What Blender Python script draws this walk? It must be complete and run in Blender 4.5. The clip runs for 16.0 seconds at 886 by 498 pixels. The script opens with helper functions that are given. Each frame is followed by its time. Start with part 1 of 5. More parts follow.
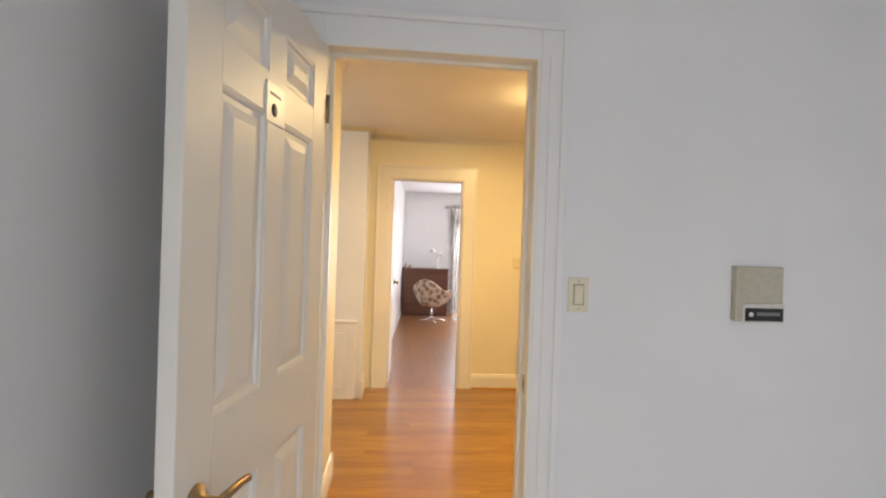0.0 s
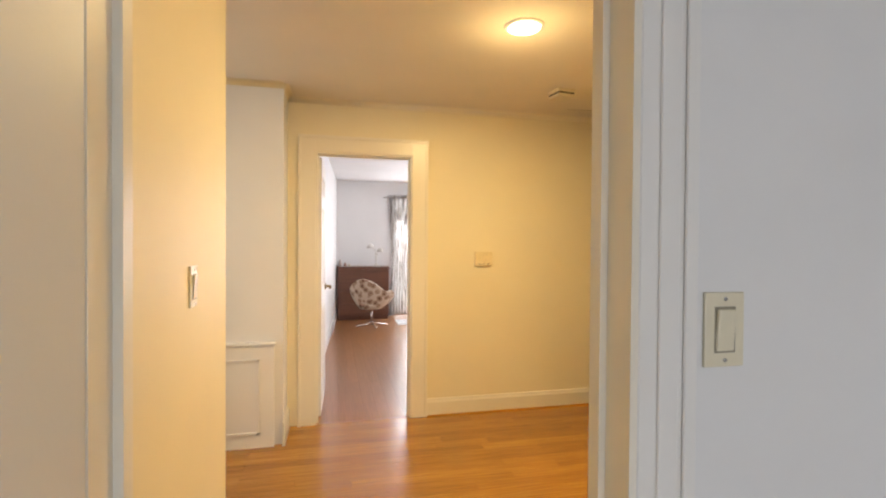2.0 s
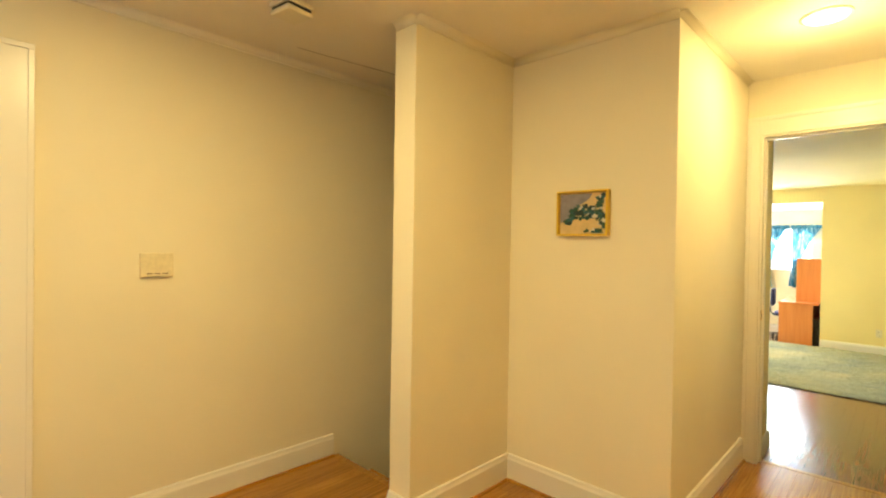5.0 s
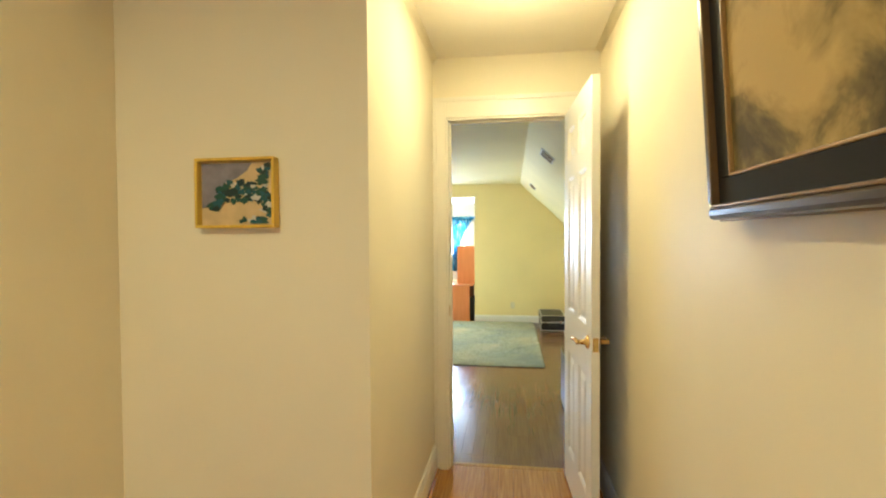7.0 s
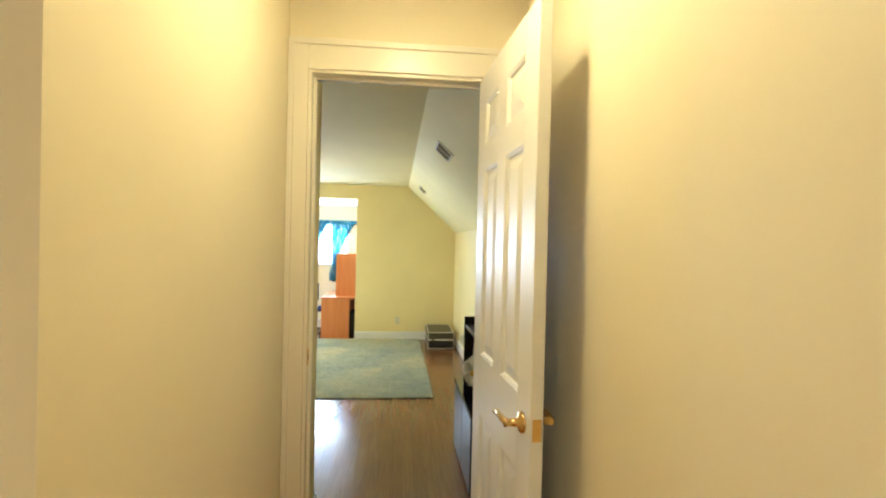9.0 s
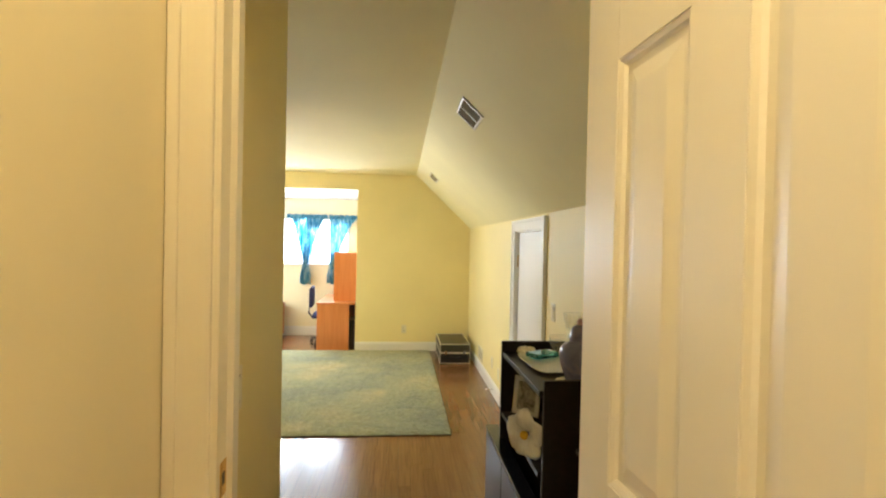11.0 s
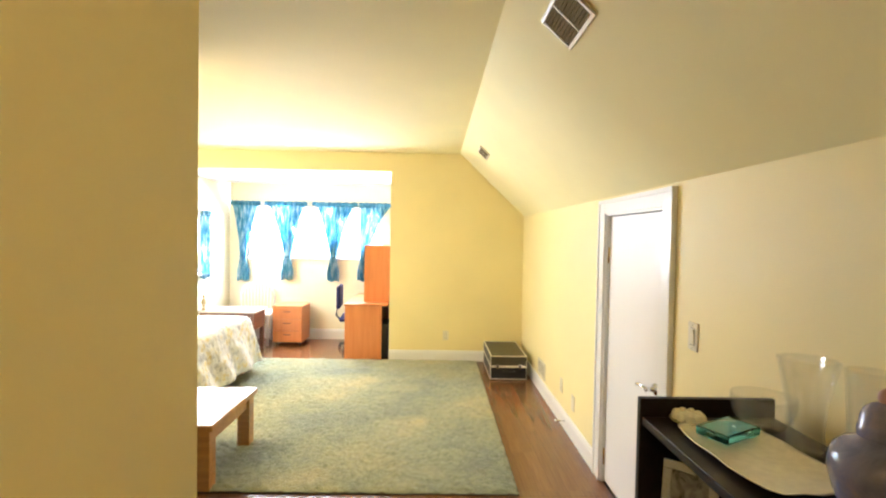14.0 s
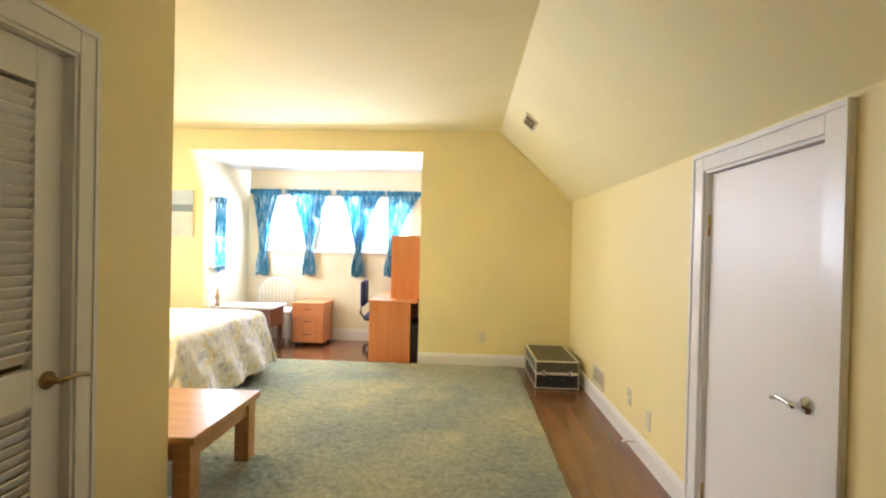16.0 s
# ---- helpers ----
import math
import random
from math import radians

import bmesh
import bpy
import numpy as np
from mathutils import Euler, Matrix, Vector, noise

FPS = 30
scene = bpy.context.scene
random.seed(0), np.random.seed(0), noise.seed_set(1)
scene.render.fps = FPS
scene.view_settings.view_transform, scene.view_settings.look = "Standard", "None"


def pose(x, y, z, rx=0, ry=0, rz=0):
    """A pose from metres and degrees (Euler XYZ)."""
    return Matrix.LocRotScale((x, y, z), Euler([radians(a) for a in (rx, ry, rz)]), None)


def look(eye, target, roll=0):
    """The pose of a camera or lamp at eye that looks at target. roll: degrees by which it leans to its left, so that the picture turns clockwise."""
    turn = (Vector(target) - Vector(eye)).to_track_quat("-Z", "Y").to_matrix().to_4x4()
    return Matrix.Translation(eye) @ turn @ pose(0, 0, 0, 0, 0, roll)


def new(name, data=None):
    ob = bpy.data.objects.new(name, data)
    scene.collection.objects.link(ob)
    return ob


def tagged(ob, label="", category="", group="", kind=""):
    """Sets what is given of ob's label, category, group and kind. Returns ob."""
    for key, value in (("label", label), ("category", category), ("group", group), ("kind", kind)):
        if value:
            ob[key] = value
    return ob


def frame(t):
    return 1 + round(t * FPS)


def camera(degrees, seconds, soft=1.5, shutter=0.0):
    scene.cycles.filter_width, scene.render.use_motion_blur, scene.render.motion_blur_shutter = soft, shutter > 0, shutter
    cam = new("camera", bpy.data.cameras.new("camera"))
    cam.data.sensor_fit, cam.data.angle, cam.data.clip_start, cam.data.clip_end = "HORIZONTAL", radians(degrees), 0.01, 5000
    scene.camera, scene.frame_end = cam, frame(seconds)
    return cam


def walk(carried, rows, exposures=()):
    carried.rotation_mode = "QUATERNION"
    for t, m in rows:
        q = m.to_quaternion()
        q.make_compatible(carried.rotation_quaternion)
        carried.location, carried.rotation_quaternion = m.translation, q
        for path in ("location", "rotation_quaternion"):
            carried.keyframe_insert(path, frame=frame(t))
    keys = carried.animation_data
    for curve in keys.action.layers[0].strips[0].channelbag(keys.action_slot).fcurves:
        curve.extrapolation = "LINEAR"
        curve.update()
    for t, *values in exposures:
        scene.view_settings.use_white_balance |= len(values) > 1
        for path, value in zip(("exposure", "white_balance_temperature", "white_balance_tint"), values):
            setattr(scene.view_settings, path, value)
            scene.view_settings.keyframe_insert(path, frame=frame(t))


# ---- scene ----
cam = camera(85.5, 16.0, soft=2.1)
PATH = [
    (0, (0.335, -0.046, 1.38), (0.517, 1.945, 1.37), 1.9),
    (0.5, (0.326, 0.205, 1.366), (0.525, 2.195, 1.341), 1.5),
    (1, (0.333, 0.442, 1.368), (0.582, 2.426, 1.336), 0.9),
    (1.5, (0.34, 0.69, 1.361), (0.668, 2.662, 1.322), 0.5),
    (2, (0.357, 0.917, 1.363), (0.803, 2.866, 1.337), 0.4),
    (2.5, (0.392, 1.145, 1.366), (0.946, 3.067, 1.347), 0.4),
    (3, (0.434, 1.309, 1.367), (1.118, 3.188, 1.381), 0.5),
    (3.5, (0.504, 1.509, 1.37), (1.328, 3.331, 1.38), 0.7),
    (4, (0.586, 1.707, 1.364), (1.59, 3.437, 1.354), 1.2),
    (4.5, (0.694, 1.88, 1.351), (1.896, 3.478, 1.322), 1.5),
    (5, (0.83, 1.986, 1.359), (2.266, 3.378, 1.338), 0.9),
    (5.2, (0.86, 2.052, 1.356), (2.404, 3.323, 1.338), 0.8),
    (7.3, (1.751, 2.286, 1.387), (3.743, 2.453, 1.338), 0.2),
    (7.5, (1.842, 2.294, 1.393), (3.84, 2.39, 1.348), 0.7),
    (8, (2.027, 2.303, 1.393), (4.026, 2.245, 1.37), 1.1),
    (8.5, (2.275, 2.298, 1.402), (4.27, 2.157, 1.374), 1.2),
    (9, (2.476, 2.302, 1.398), (4.466, 2.11, 1.38), 1.3),
    (9.5, (2.723, 2.325, 1.402), (4.714, 2.137, 1.362), 1.3),
    (11.8, (3.789, 2.329, 1.37), (5.782, 2.161, 1.353), 1.2),
    (12, (3.833, 2.368, 1.387), (5.824, 2.188, 1.372), 1.0),
    (12.5, (4.023, 2.379, 1.367), (6.017, 2.222, 1.382), 1.6),
    (13, (4.212, 2.407, 1.354), (6.208, 2.285, 1.363), 1.9),
    (13.5, (4.394, 2.41, 1.345), (6.392, 2.324, 1.332), 1.6),
    (14, (4.596, 2.407, 1.341), (6.595, 2.377, 1.288), 1.0),
    (14.5, (4.76, 2.411, 1.302), (6.759, 2.418, 1.241), 0.6),
    (15, (4.917, 2.44, 1.225), (6.916, 2.435, 1.177), 0.9),
    (15.5, (5.061, 2.464, 1.192), (7.061, 2.471, 1.173), 1.4),
    (16, (5.254, 2.473, 1.123), (7.252, 2.566, 1.103), 1.3),
]
EXPOSURES = [(0.0, 0.22, 6900, 17), (3.0, 0.12, 6900, 13), (4.5, 0.22, 6750, 3), (5.2, 0.18, 6550, 3), (7.3, -0.04, 5050, 5), (8.2, -0.08, 5050, 5), (9.0, -0.22, 5350, 6), (9.7, -0.30, 5500, 7), (11.8, -0.16, 6600, 13),
             (12.5, 0.06, 6400, 14), (13.0, 0.30, 6300, 14), (13.5, 0.32, 6250, 15), (14.5, 0.0, 6050, 19), (15.5, -0.32, 6050, 22), (16.0, -0.40, 6050, 21)]
walk(cam, [(t, look(eye, target, roll)) for t, eye, target, roll in PATH], EXPOSURES)

# ---- world, sun and lamps ----
world = bpy.data.worlds.new("sky")
scene.world = world
world.use_nodes = True
wn = world.node_tree
sky = wn.nodes.new("ShaderNodeTexSky")
sky.sky_type, sky.sun_disc = "NISHITA", False
sky.sun_elevation, sky.sun_rotation = radians(48), radians(200)
wn.nodes["Background"].inputs["Strength"].default_value = 0.15
wn.links.new(sky.outputs[0], wn.nodes["Background"].inputs["Color"])

sun = new("sun", bpy.data.lights.new("sun", "SUN"))
sun.data.energy, sun.data.angle, sun.data.color = 2.0, radians(0.6), (1, 0.95, 0.86)
sun.matrix_world = look((0, 0, 30), (8, -18, 0))


def area_lamp(name, eye, target, w, h, watts, color, shape="RECTANGLE"):
    ob = new(name, bpy.data.lights.new(name, "AREA"))
    d = ob.data
    d.shape, d.size, d.size_y, d.energy, d.color = shape, w, h, watts, color
    ob.matrix_world = look(eye, target)
    return ob


WARM = (1.0, 0.74, 0.33)
DAY = (0.86, 0.93, 1.0)


def downlight_lamp(name, x, y, beam, spill):
    """A flush diffuser: most of the light goes down, a little spills along the ceiling."""
    area_lamp(name + "_beam", (x, y, 2.40), (x, y, 0), 0.14, 0.14, beam, WARM, "DISK")
    ob = new(name + "_spill", bpy.data.lights.new(name + "_spill", "POINT"))
    ob.data.energy, ob.data.color, ob.data.shadow_soft_size = spill, WARM, 0.06
    ob.location = (x, y, 2.20)


downlight_lamp("hall_downlight", 1.26, 3.12, 32, 3.5)
downlight_lamp("corridor_downlight", 3.58, 2.262, 10.5, 8.0)
# daylight in the window openings
area_lamp("first_room_window_light", (0.75, -2.35, 1.15), (2.5, 1.5, -1.2), 1.3, 1.3, 38, DAY)
area_lamp("landing_window_light", (-1.52, 3.55, 1.5), (0, 3.9, 1.2), 0.8, 1.1, 7.5, DAY)
area_lamp("far_room_window_light", (2.2, 9.68, 1.3), (1.0, 6.0, 0.4), 1.4, 1.9, 56, DAY)
area_lamp("far_room_side_window_light", (4.4, 6.6, 1.5), (0.8, 7.0, 0.6), 1.4, 1.5, 48, DAY)
for i in range(3):
    area_lamp("dormer_window_light", (11.56, 4.84 - 0.655 * i, 1.38), (7.5, 4.0 - 0.3 * i, 0.6), 0.58, 0.74, 50, DAY)
area_lamp("dormer_side_window_light", (10.77, 5.33, 1.2), (10.6, 3.0, 0.6), 0.26, 0.7, 34, DAY)
area_lamp("bedroom_window_light", (8.2, 8.02, 1.3), (8.0, 4.0, 0.4), 1.5, 1.2, 90, DAY)
area_lamp("bedroom_ceiling_lamp", (8.25, 5.45, 2.22), (8.25, 5.45, 0), 0.30, 0.30, 62, (1.0, 0.80, 0.48), "DISK")

# ---- materials ----


def nodes_of(name):
    m = bpy.data.materials.new(name)
    m.use_nodes = True
    t = m.node_tree
    return m, t, t.nodes["Principled BSDF"]


def noise_tex(t, scale, detail=4, rough=0.55, stretch=(1, 1, 1)):
    tc, mp, n = t.nodes.new("ShaderNodeTexCoord"), t.nodes.new("ShaderNodeMapping"), t.nodes.new("ShaderNodeTexNoise")
    mp.inputs["Scale"].default_value = stretch
    t.links.new(tc.outputs["Object"], mp.inputs[0])
    t.links.new(mp.outputs[0], n.inputs["Vector"])
    n.inputs["Scale"].default_value, n.inputs["Detail"].default_value, n.inputs["Roughness"].default_value = scale, detail, rough
    return n


def ramp(t, src, stops):
    r = t.nodes.new("ShaderNodeValToRGB")
    e = r.color_ramp.elements
    while len(e) < len(stops):
        e.new(0.5)
    for el, (p, c) in zip(e, stops):
        el.position, el.color = p, (*c, 1)
    t.links.new(src, r.inputs[0])
    return r


def bump(t, p, src, strength, distance=0.01):
    b = t.nodes.new("ShaderNodeBump")
    b.inputs["Strength"].default_value, b.inputs["Distance"].default_value = strength, distance
    t.links.new(src, b.inputs["Height"])
    t.links.new(b.outputs[0], p.inputs["Normal"])


def scaled(c, k):
    return tuple(min(1, v * k) for v in c)


def paint(name, c, rough=0.55, grain=180, relief=0.12, vary=0.05):
    m, t, p = nodes_of(name)
    big = noise_tex(t, 1.3, 3)
    r = ramp(t, big.outputs[0], [(0.3, scaled(c, 1 - vary)), (0.7, scaled(c, 1 + vary * 0.4))])
    t.links.new(r.outputs[0], p.inputs["Base Color"])
    p.inputs["Roughness"].default_value = rough
    bump(t, p, noise_tex(t, grain, 3).outputs[0], relief, 0.002)
    return m


def wood(name, dark, light, rough=0.35, along="x", scale=5, relief=0.15, by_piece=0.0, coat=0.0):
    m, t, p = nodes_of(name)
    st = {"x": (0.06, 1, 1), "y": (1, 0.06, 1), "z": (1, 1, 0.06)}[along]
    g = noise_tex(t, scale * 6, 6, 0.65, st)
    if by_piece:
        g.inputs["Scale"].default_value = scale * 26
        st = [v if v == 1 else 0.025 for v in st]
        mp = g.inputs["Vector"].links[0].from_node
        mp.inputs["Scale"].default_value = st
        oi, mul = t.nodes.new("ShaderNodeObjectInfo"), t.nodes.new("ShaderNodeVectorMath")
        mul.operation = "MULTIPLY"
        mul.inputs[1].default_value = (37, 61, 13)
        t.links.new(oi.outputs["Random"], mul.inputs[0])
        t.links.new(mul.outputs[0], mp.inputs["Location"])
    r = ramp(t, g.outputs[0], [(0.3, dark), (0.72, light)])
    out = r.outputs[0]
    if by_piece:
        info, hs = t.nodes.new("ShaderNodeObjectInfo"), t.nodes.new("ShaderNodeHueSaturation")
        mr = t.nodes.new("ShaderNodeMapRange")
        mr.inputs["To Min"].default_value, mr.inputs["To Max"].default_value = 1 - by_piece, 1 + by_piece
        t.links.new(info.outputs["Random"], mr.inputs["Value"])
        t.links.new(mr.outputs[0], hs.inputs["Value"])
        t.links.new(out, hs.inputs["Color"])
        out = hs.outputs[0]
    t.links.new(out, p.inputs["Base Color"])
    wear = noise_tex(t, 2.3, 4)
    rr = t.nodes.new("ShaderNodeMapRange")
    rr.inputs["To Min"].default_value, rr.inputs["To Max"].default_value = rough * 0.88, rough * 1.15
    t.links.new(wear.outputs[0], rr.inputs["Value"])
    if by_piece:
        p.inputs["Roughness"].default_value = rough
    else:
        t.links.new(rr.outputs[0], p.inputs["Roughness"])
    p.inputs["Coat Weight"].default_value, p.inputs["Coat Roughness"].default_value = coat, 0.14
    if not by_piece:
        bump(t, p, g.outputs[0], relief, 0.001)
    return m


def plain(name, c, rough=0.5, metal=0.0, grain=60, relief=0.05, vary=0.08, coat=0.0):
    m, t, p = nodes_of(name)
    r = ramp(t, noise_tex(t, grain, 4).outputs[0], [(0.3, scaled(c, 1 - vary)), (0.7, scaled(c, 1 + vary))])
    t.links.new(r.outputs[0], p.inputs["Base Color"])
    p.inputs["Roughness"].default_value, p.inputs["Metallic"].default_value = rough, metal
    p.inputs["Coat Weight"].default_value = coat
    if relief:
        bump(t, p, noise_tex(t, grain * 2, 3).outputs[0], relief, 0.001)
    return m


def glass(name, c=(1, 1, 1), rough=0.0, ior=1.46):
    m, t, p = nodes_of(name)
    if ior < 1.2:
        # thin blown glass: clear, gloss by angle, white diffuse mixed in to imitate sparkle
        tr, gl, mx, fr = (t.nodes.new("ShaderNode" + k) for k in ("BsdfTransparent", "BsdfGlossy", "MixShader", "LayerWeight"))
        tr.inputs[0].default_value = (*c, 1)
        gl.inputs["Roughness"].default_value = 0.04
        fr.inputs["Blend"].default_value = 0.22
        mu = t.nodes.new("ShaderNodeMath")
        mu.operation = "MULTIPLY_ADD"
        mu.inputs[1].default_value, mu.inputs[2].default_value = 0.26, 0.02
        t.links.new(fr.outputs["Facing"], mu.inputs[0])
        t.links.new(mu.outputs[0], mx.inputs[0])
        t.links.new(tr.outputs[0], mx.inputs[1])
        t.links.new(gl.outputs[0], mx.inputs[2])
        df, m2 = t.nodes.new("ShaderNodeBsdfDiffuse"), t.nodes.new("ShaderNodeMixShader")
        m2.inputs[0].default_value = rough
        t.links.new(mx.outputs[0], m2.inputs[1])
        t.links.new(df.outputs[0], m2.inputs[2])
        t.links.new(m2.outputs[0], t.nodes["Material Output"].inputs["Surface"])
        return m
    p.inputs["Base Color"].default_value = (*c, 1)
    p.inputs["Transmission Weight"].default_value, p.inputs["Roughness"].default_value, p.inputs["IOR"].default_value = 1, rough, ior
    return m


def glow(name, c, strength):
    m, t, p = nodes_of(name)
    p.inputs["Emission Color"].default_value, p.inputs["Emission Strength"].default_value = (*c, 1), strength
    p.inputs["Base Color"].default_value = (*c, 1)
    return m


WHITE_WALL = paint("white_wall_paint", (0.78, 0.78, 0.78))
CREAM_WALL = paint("cream_wall_paint", (0.82, 0.75, 0.56))
YELLOW_WALL = paint("pale_yellow_wall_paint", (0.84, 0.72, 0.36))
# the bedroom's yellow paint with the window glare in the dormer mixed into its colour
DORMER_WALL = paint("glare_lightened_dormer_paint", (0.84, 0.78, 0.58))
HALL_CEIL = paint("hall_ceiling_paint", (0.80, 0.74, 0.62), 0.8)
BED_CEIL = paint("bedroom_ceiling_paint", (0.86, 0.78, 0.45), 0.8)
WHITE_CEIL = paint("white_ceiling_paint", (0.82, 0.82, 0.83), 0.8)
TRIM = paint("white_gloss_trim_paint", (0.80, 0.76, 0.66), 0.28, 90, 0.06, 0.03)
TRIM_W = paint("white_trim_paint", (0.80, 0.79, 0.77), 0.3, 90, 0.06, 0.03)
DOOR_PAINT = paint("door_paint", (0.76, 0.74, 0.69), 0.42, 70, 0.08, 0.03)
OAK = wood("honey_oak_floor", (0.25, 0.100, 0.012), (0.52, 0.245, 0.034), 0.26, "x", 5, 0.03, 0.15, 0.3)
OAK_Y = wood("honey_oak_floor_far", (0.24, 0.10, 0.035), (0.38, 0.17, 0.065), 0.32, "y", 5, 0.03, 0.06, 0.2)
OAK_B = wood("red_oak_floor", (0.13, 0.052, 0.020), (0.23, 0.096, 0.036), 0.22, "x", 5, 0.03, 0.10, 0.25)
SUBFLOOR = plain("dark_joint", (0.06, 0.03, 0.012), 0.8)
IVORY = plain("ivory_plastic", (0.72, 0.66, 0.50), 0.35, 0, 40, 0.02, 0.02)
WHITE_PL = plain("white_plastic", (0.80, 0.79, 0.75), 0.35, 0, 40, 0.02, 0.02)
BRASS = plain("polished_brass", (0.72, 0.50, 0.20), 0.22, 1, 30, 0.03)
CHROME = plain("polished_chrome", (0.72, 0.72, 0.72), 0.12, 1, 30, 0.02)
OLD_BRASS = plain("aged_brass", (0.35, 0.25, 0.13), 0.4, 1, 60, 0.1)
BLACK = plain("black_plastic", (0.02, 0.02, 0.022), 0.4)
CHERRY = wood("orange_cherry_laminate", (0.56, 0.19, 0.055), (0.68, 0.26, 0.09), 0.35, "z", 3, 0.03)
BENCH_WOOD = wood("golden_oak", (0.38, 0.17, 0.05), (0.60, 0.31, 0.11), 0.28, "y", 5, 0.1, 0, 0.3)
BROWN_WOOD = wood("red_brown_walnut", (0.085, 0.030, 0.016), (0.17, 0.062, 0.030), 0.35, "x", 5, 0.1)
EBONY = wood("black_brown_veneer", (0.006, 0.004, 0.0035), (0.017, 0.010, 0.008), 0.38, "x", 5, 0.05)
EBONY.node_tree.nodes["Principled BSDF"].inputs["Specular IOR Level"].default_value = 0.22

# ---- builders ----


def cube(bm, x0, x1, y0, y1, z0, z1, bevel=0.0, segs=2):
    """A box between the given planes, with rounded edges where bevel is set."""
    r = bmesh.ops.create_cube(bm, size=1)
    vs = r["verts"]
    for v in vs:
        v.co = Vector((x0 + (v.co.x + 0.5) * (x1 - x0), y0 + (v.co.y + 0.5) * (y1 - y0), z0 + (v.co.z + 0.5) * (z1 - z0)))
    if bevel:
        es = list({e for v in vs for e in v.link_edges})
        bmesh.ops.bevel(bm, geom=es, offset=bevel, segments=segs, affect="EDGES", profile=0.5)
    return bm


def boxes(*dims, bevel=0.0):
    bm = bmesh.new()
    for d in dims:
        cube(bm, *d, bevel=bevel)
    return bm


def lathe(profile, segs=32, bm=None, at=(0, 0, 0), axis="z"):
    """A turned solid from (radius, height) pairs."""
    bm = bm or bmesh.new()
    rings = []
    for r, z in profile:
        ring = []
        for i in range(segs):
            a = 2 * math.pi * i / segs
            p = (r * math.cos(a), r * math.sin(a), z)
            if axis == "x":
                p = (z, r * math.cos(a), r * math.sin(a))
            elif axis == "y":
                p = (r * math.cos(a), z, r * math.sin(a))
            ring.append(bm.verts.new(Vector(p) + Vector(at)))
        rings.append(ring)
    for a, b in zip(rings, rings[1:]):
        for i in range(segs):
            bm.faces.new((a[i], a[(i + 1) % segs], b[(i + 1) % segs], b[i]))
    bm.faces.new(rings[0][::-1])
    bm.faces.new(rings[-1])
    for f in bm.faces:
        f.smooth = True
    return bm


def tube(points, radius, segs=10, bm=None):
    """A round rod along points."""
    bm = bm or bmesh.new()
    pts = [Vector(p) for p in points]
    rings = []
    for i, p in enumerate(pts):
        d = (pts[min(i + 1, len(pts) - 1)] - pts[max(i - 1, 0)]).normalized()
        q = d.to_track_quat("Z", "Y")
        r = radius[i] if isinstance(radius, (list, tuple)) else radius
        rings.append([bm.verts.new(p + q @ Vector((r * math.cos(2 * math.pi * k / segs), r * math.sin(2 * math.pi * k / segs), 0))) for k in range(segs)])
    for a, b in zip(rings, rings[1:]):
        for k in range(segs):
            bm.faces.new((a[k], a[(k + 1) % segs], b[(k + 1) % segs], b[k]))
    bm.faces.new(rings[0][::-1])
    bm.faces.new(rings[-1])
    for f in bm.faces:
        f.smooth = True
    return bm


def extrude_profile(pts, z0, z1, bm=None, axis="z"):
    """A closed outline of (a, b) pairs pushed along an axis."""
    bm = bm or bmesh.new()

    def co(a, b, c):
        return {"z": (a, b, c), "x": (c, a, b), "y": (a, c, b)}[axis]
    lo = [bm.verts.new(co(a, b, z0)) for a, b in pts]
    hi = [bm.verts.new(co(a, b, z1)) for a, b in pts]
    n = len(pts)
    bm.faces.new(lo[::-1])
    bm.faces.new(hi)
    for i in range(n):
        bm.faces.new((lo[i], lo[(i + 1) % n], hi[(i + 1) % n], hi[i]))
    bmesh.ops.recalc_face_normals(bm, faces=bm.faces[:])
    return bm


def part(name, bm, material, parent=None, label=""):
    bmesh.ops.recalc_face_normals(bm, faces=bm.faces[:])
    me = bpy.data.meshes.new(name)
    bm.to_mesh(me)
    bm.free()
    me.materials.append(material)
    ob = new(name, me)
    ob.parent = parent
    return tagged(ob, label)


def thing(name, at, label, category, turn=0, group=""):
    ob = new(name)
    ob.empty_display_size = 0.1
    ob.matrix_world = pose(*at, 0, 0, turn)
    return tagged(ob, label, category, group)


def single(name, bm, material, label, category, group="", at=None, turn=0):
    ob = part(name, bm, material)
    if at:
        ob.matrix_world = pose(*at, 0, 0, turn)
    return tagged(ob, label, category, group)


def setting(name, bm, material, label, category):
    return tagged(part(name, bm, material), label, category, "", "structure")


def smooth(ob):
    for f in ob.data.polygons:
        f.use_smooth = True
    return ob


# ---- structure: the hall and the rooms round it ----
HC, BF, BC = 2.42, -0.19, 2.345    # hall ceiling, bedroom floor, bedroom flat ceiling
KY, KZ, RY = 1.335, 1.60, 2.13     # knee wall, its top, and where the slope meets the flat ceiling
GX = 10.46                         # gable wall

# the wall between the first room and the hall
setting("wall_first_room", boxes((-0.20, 0.075, 1.55, 1.60, 0, 2.60), (0.79, 4.0, 1.55, 1.60, 0, 2.60), (0.075, 0.79, 1.55, 1.60, 2.03, 2.60)), WHITE_WALL, "white painted plaster wall with a doorway", "wall")
setting("wall_hall_south", boxes((-0.20, 0.075, 1.60, 1.63, 0, 2.60), (0.79, 1.15, 1.60, 1.63, 0, 2.60), (1.15, 4.40, 1.60, 1.785, 0, 2.60), (0.075, 0.79, 1.60, 1.63, 2.03, 2.60)), CREAM_WALL, "cream painted hall wall", "wall")
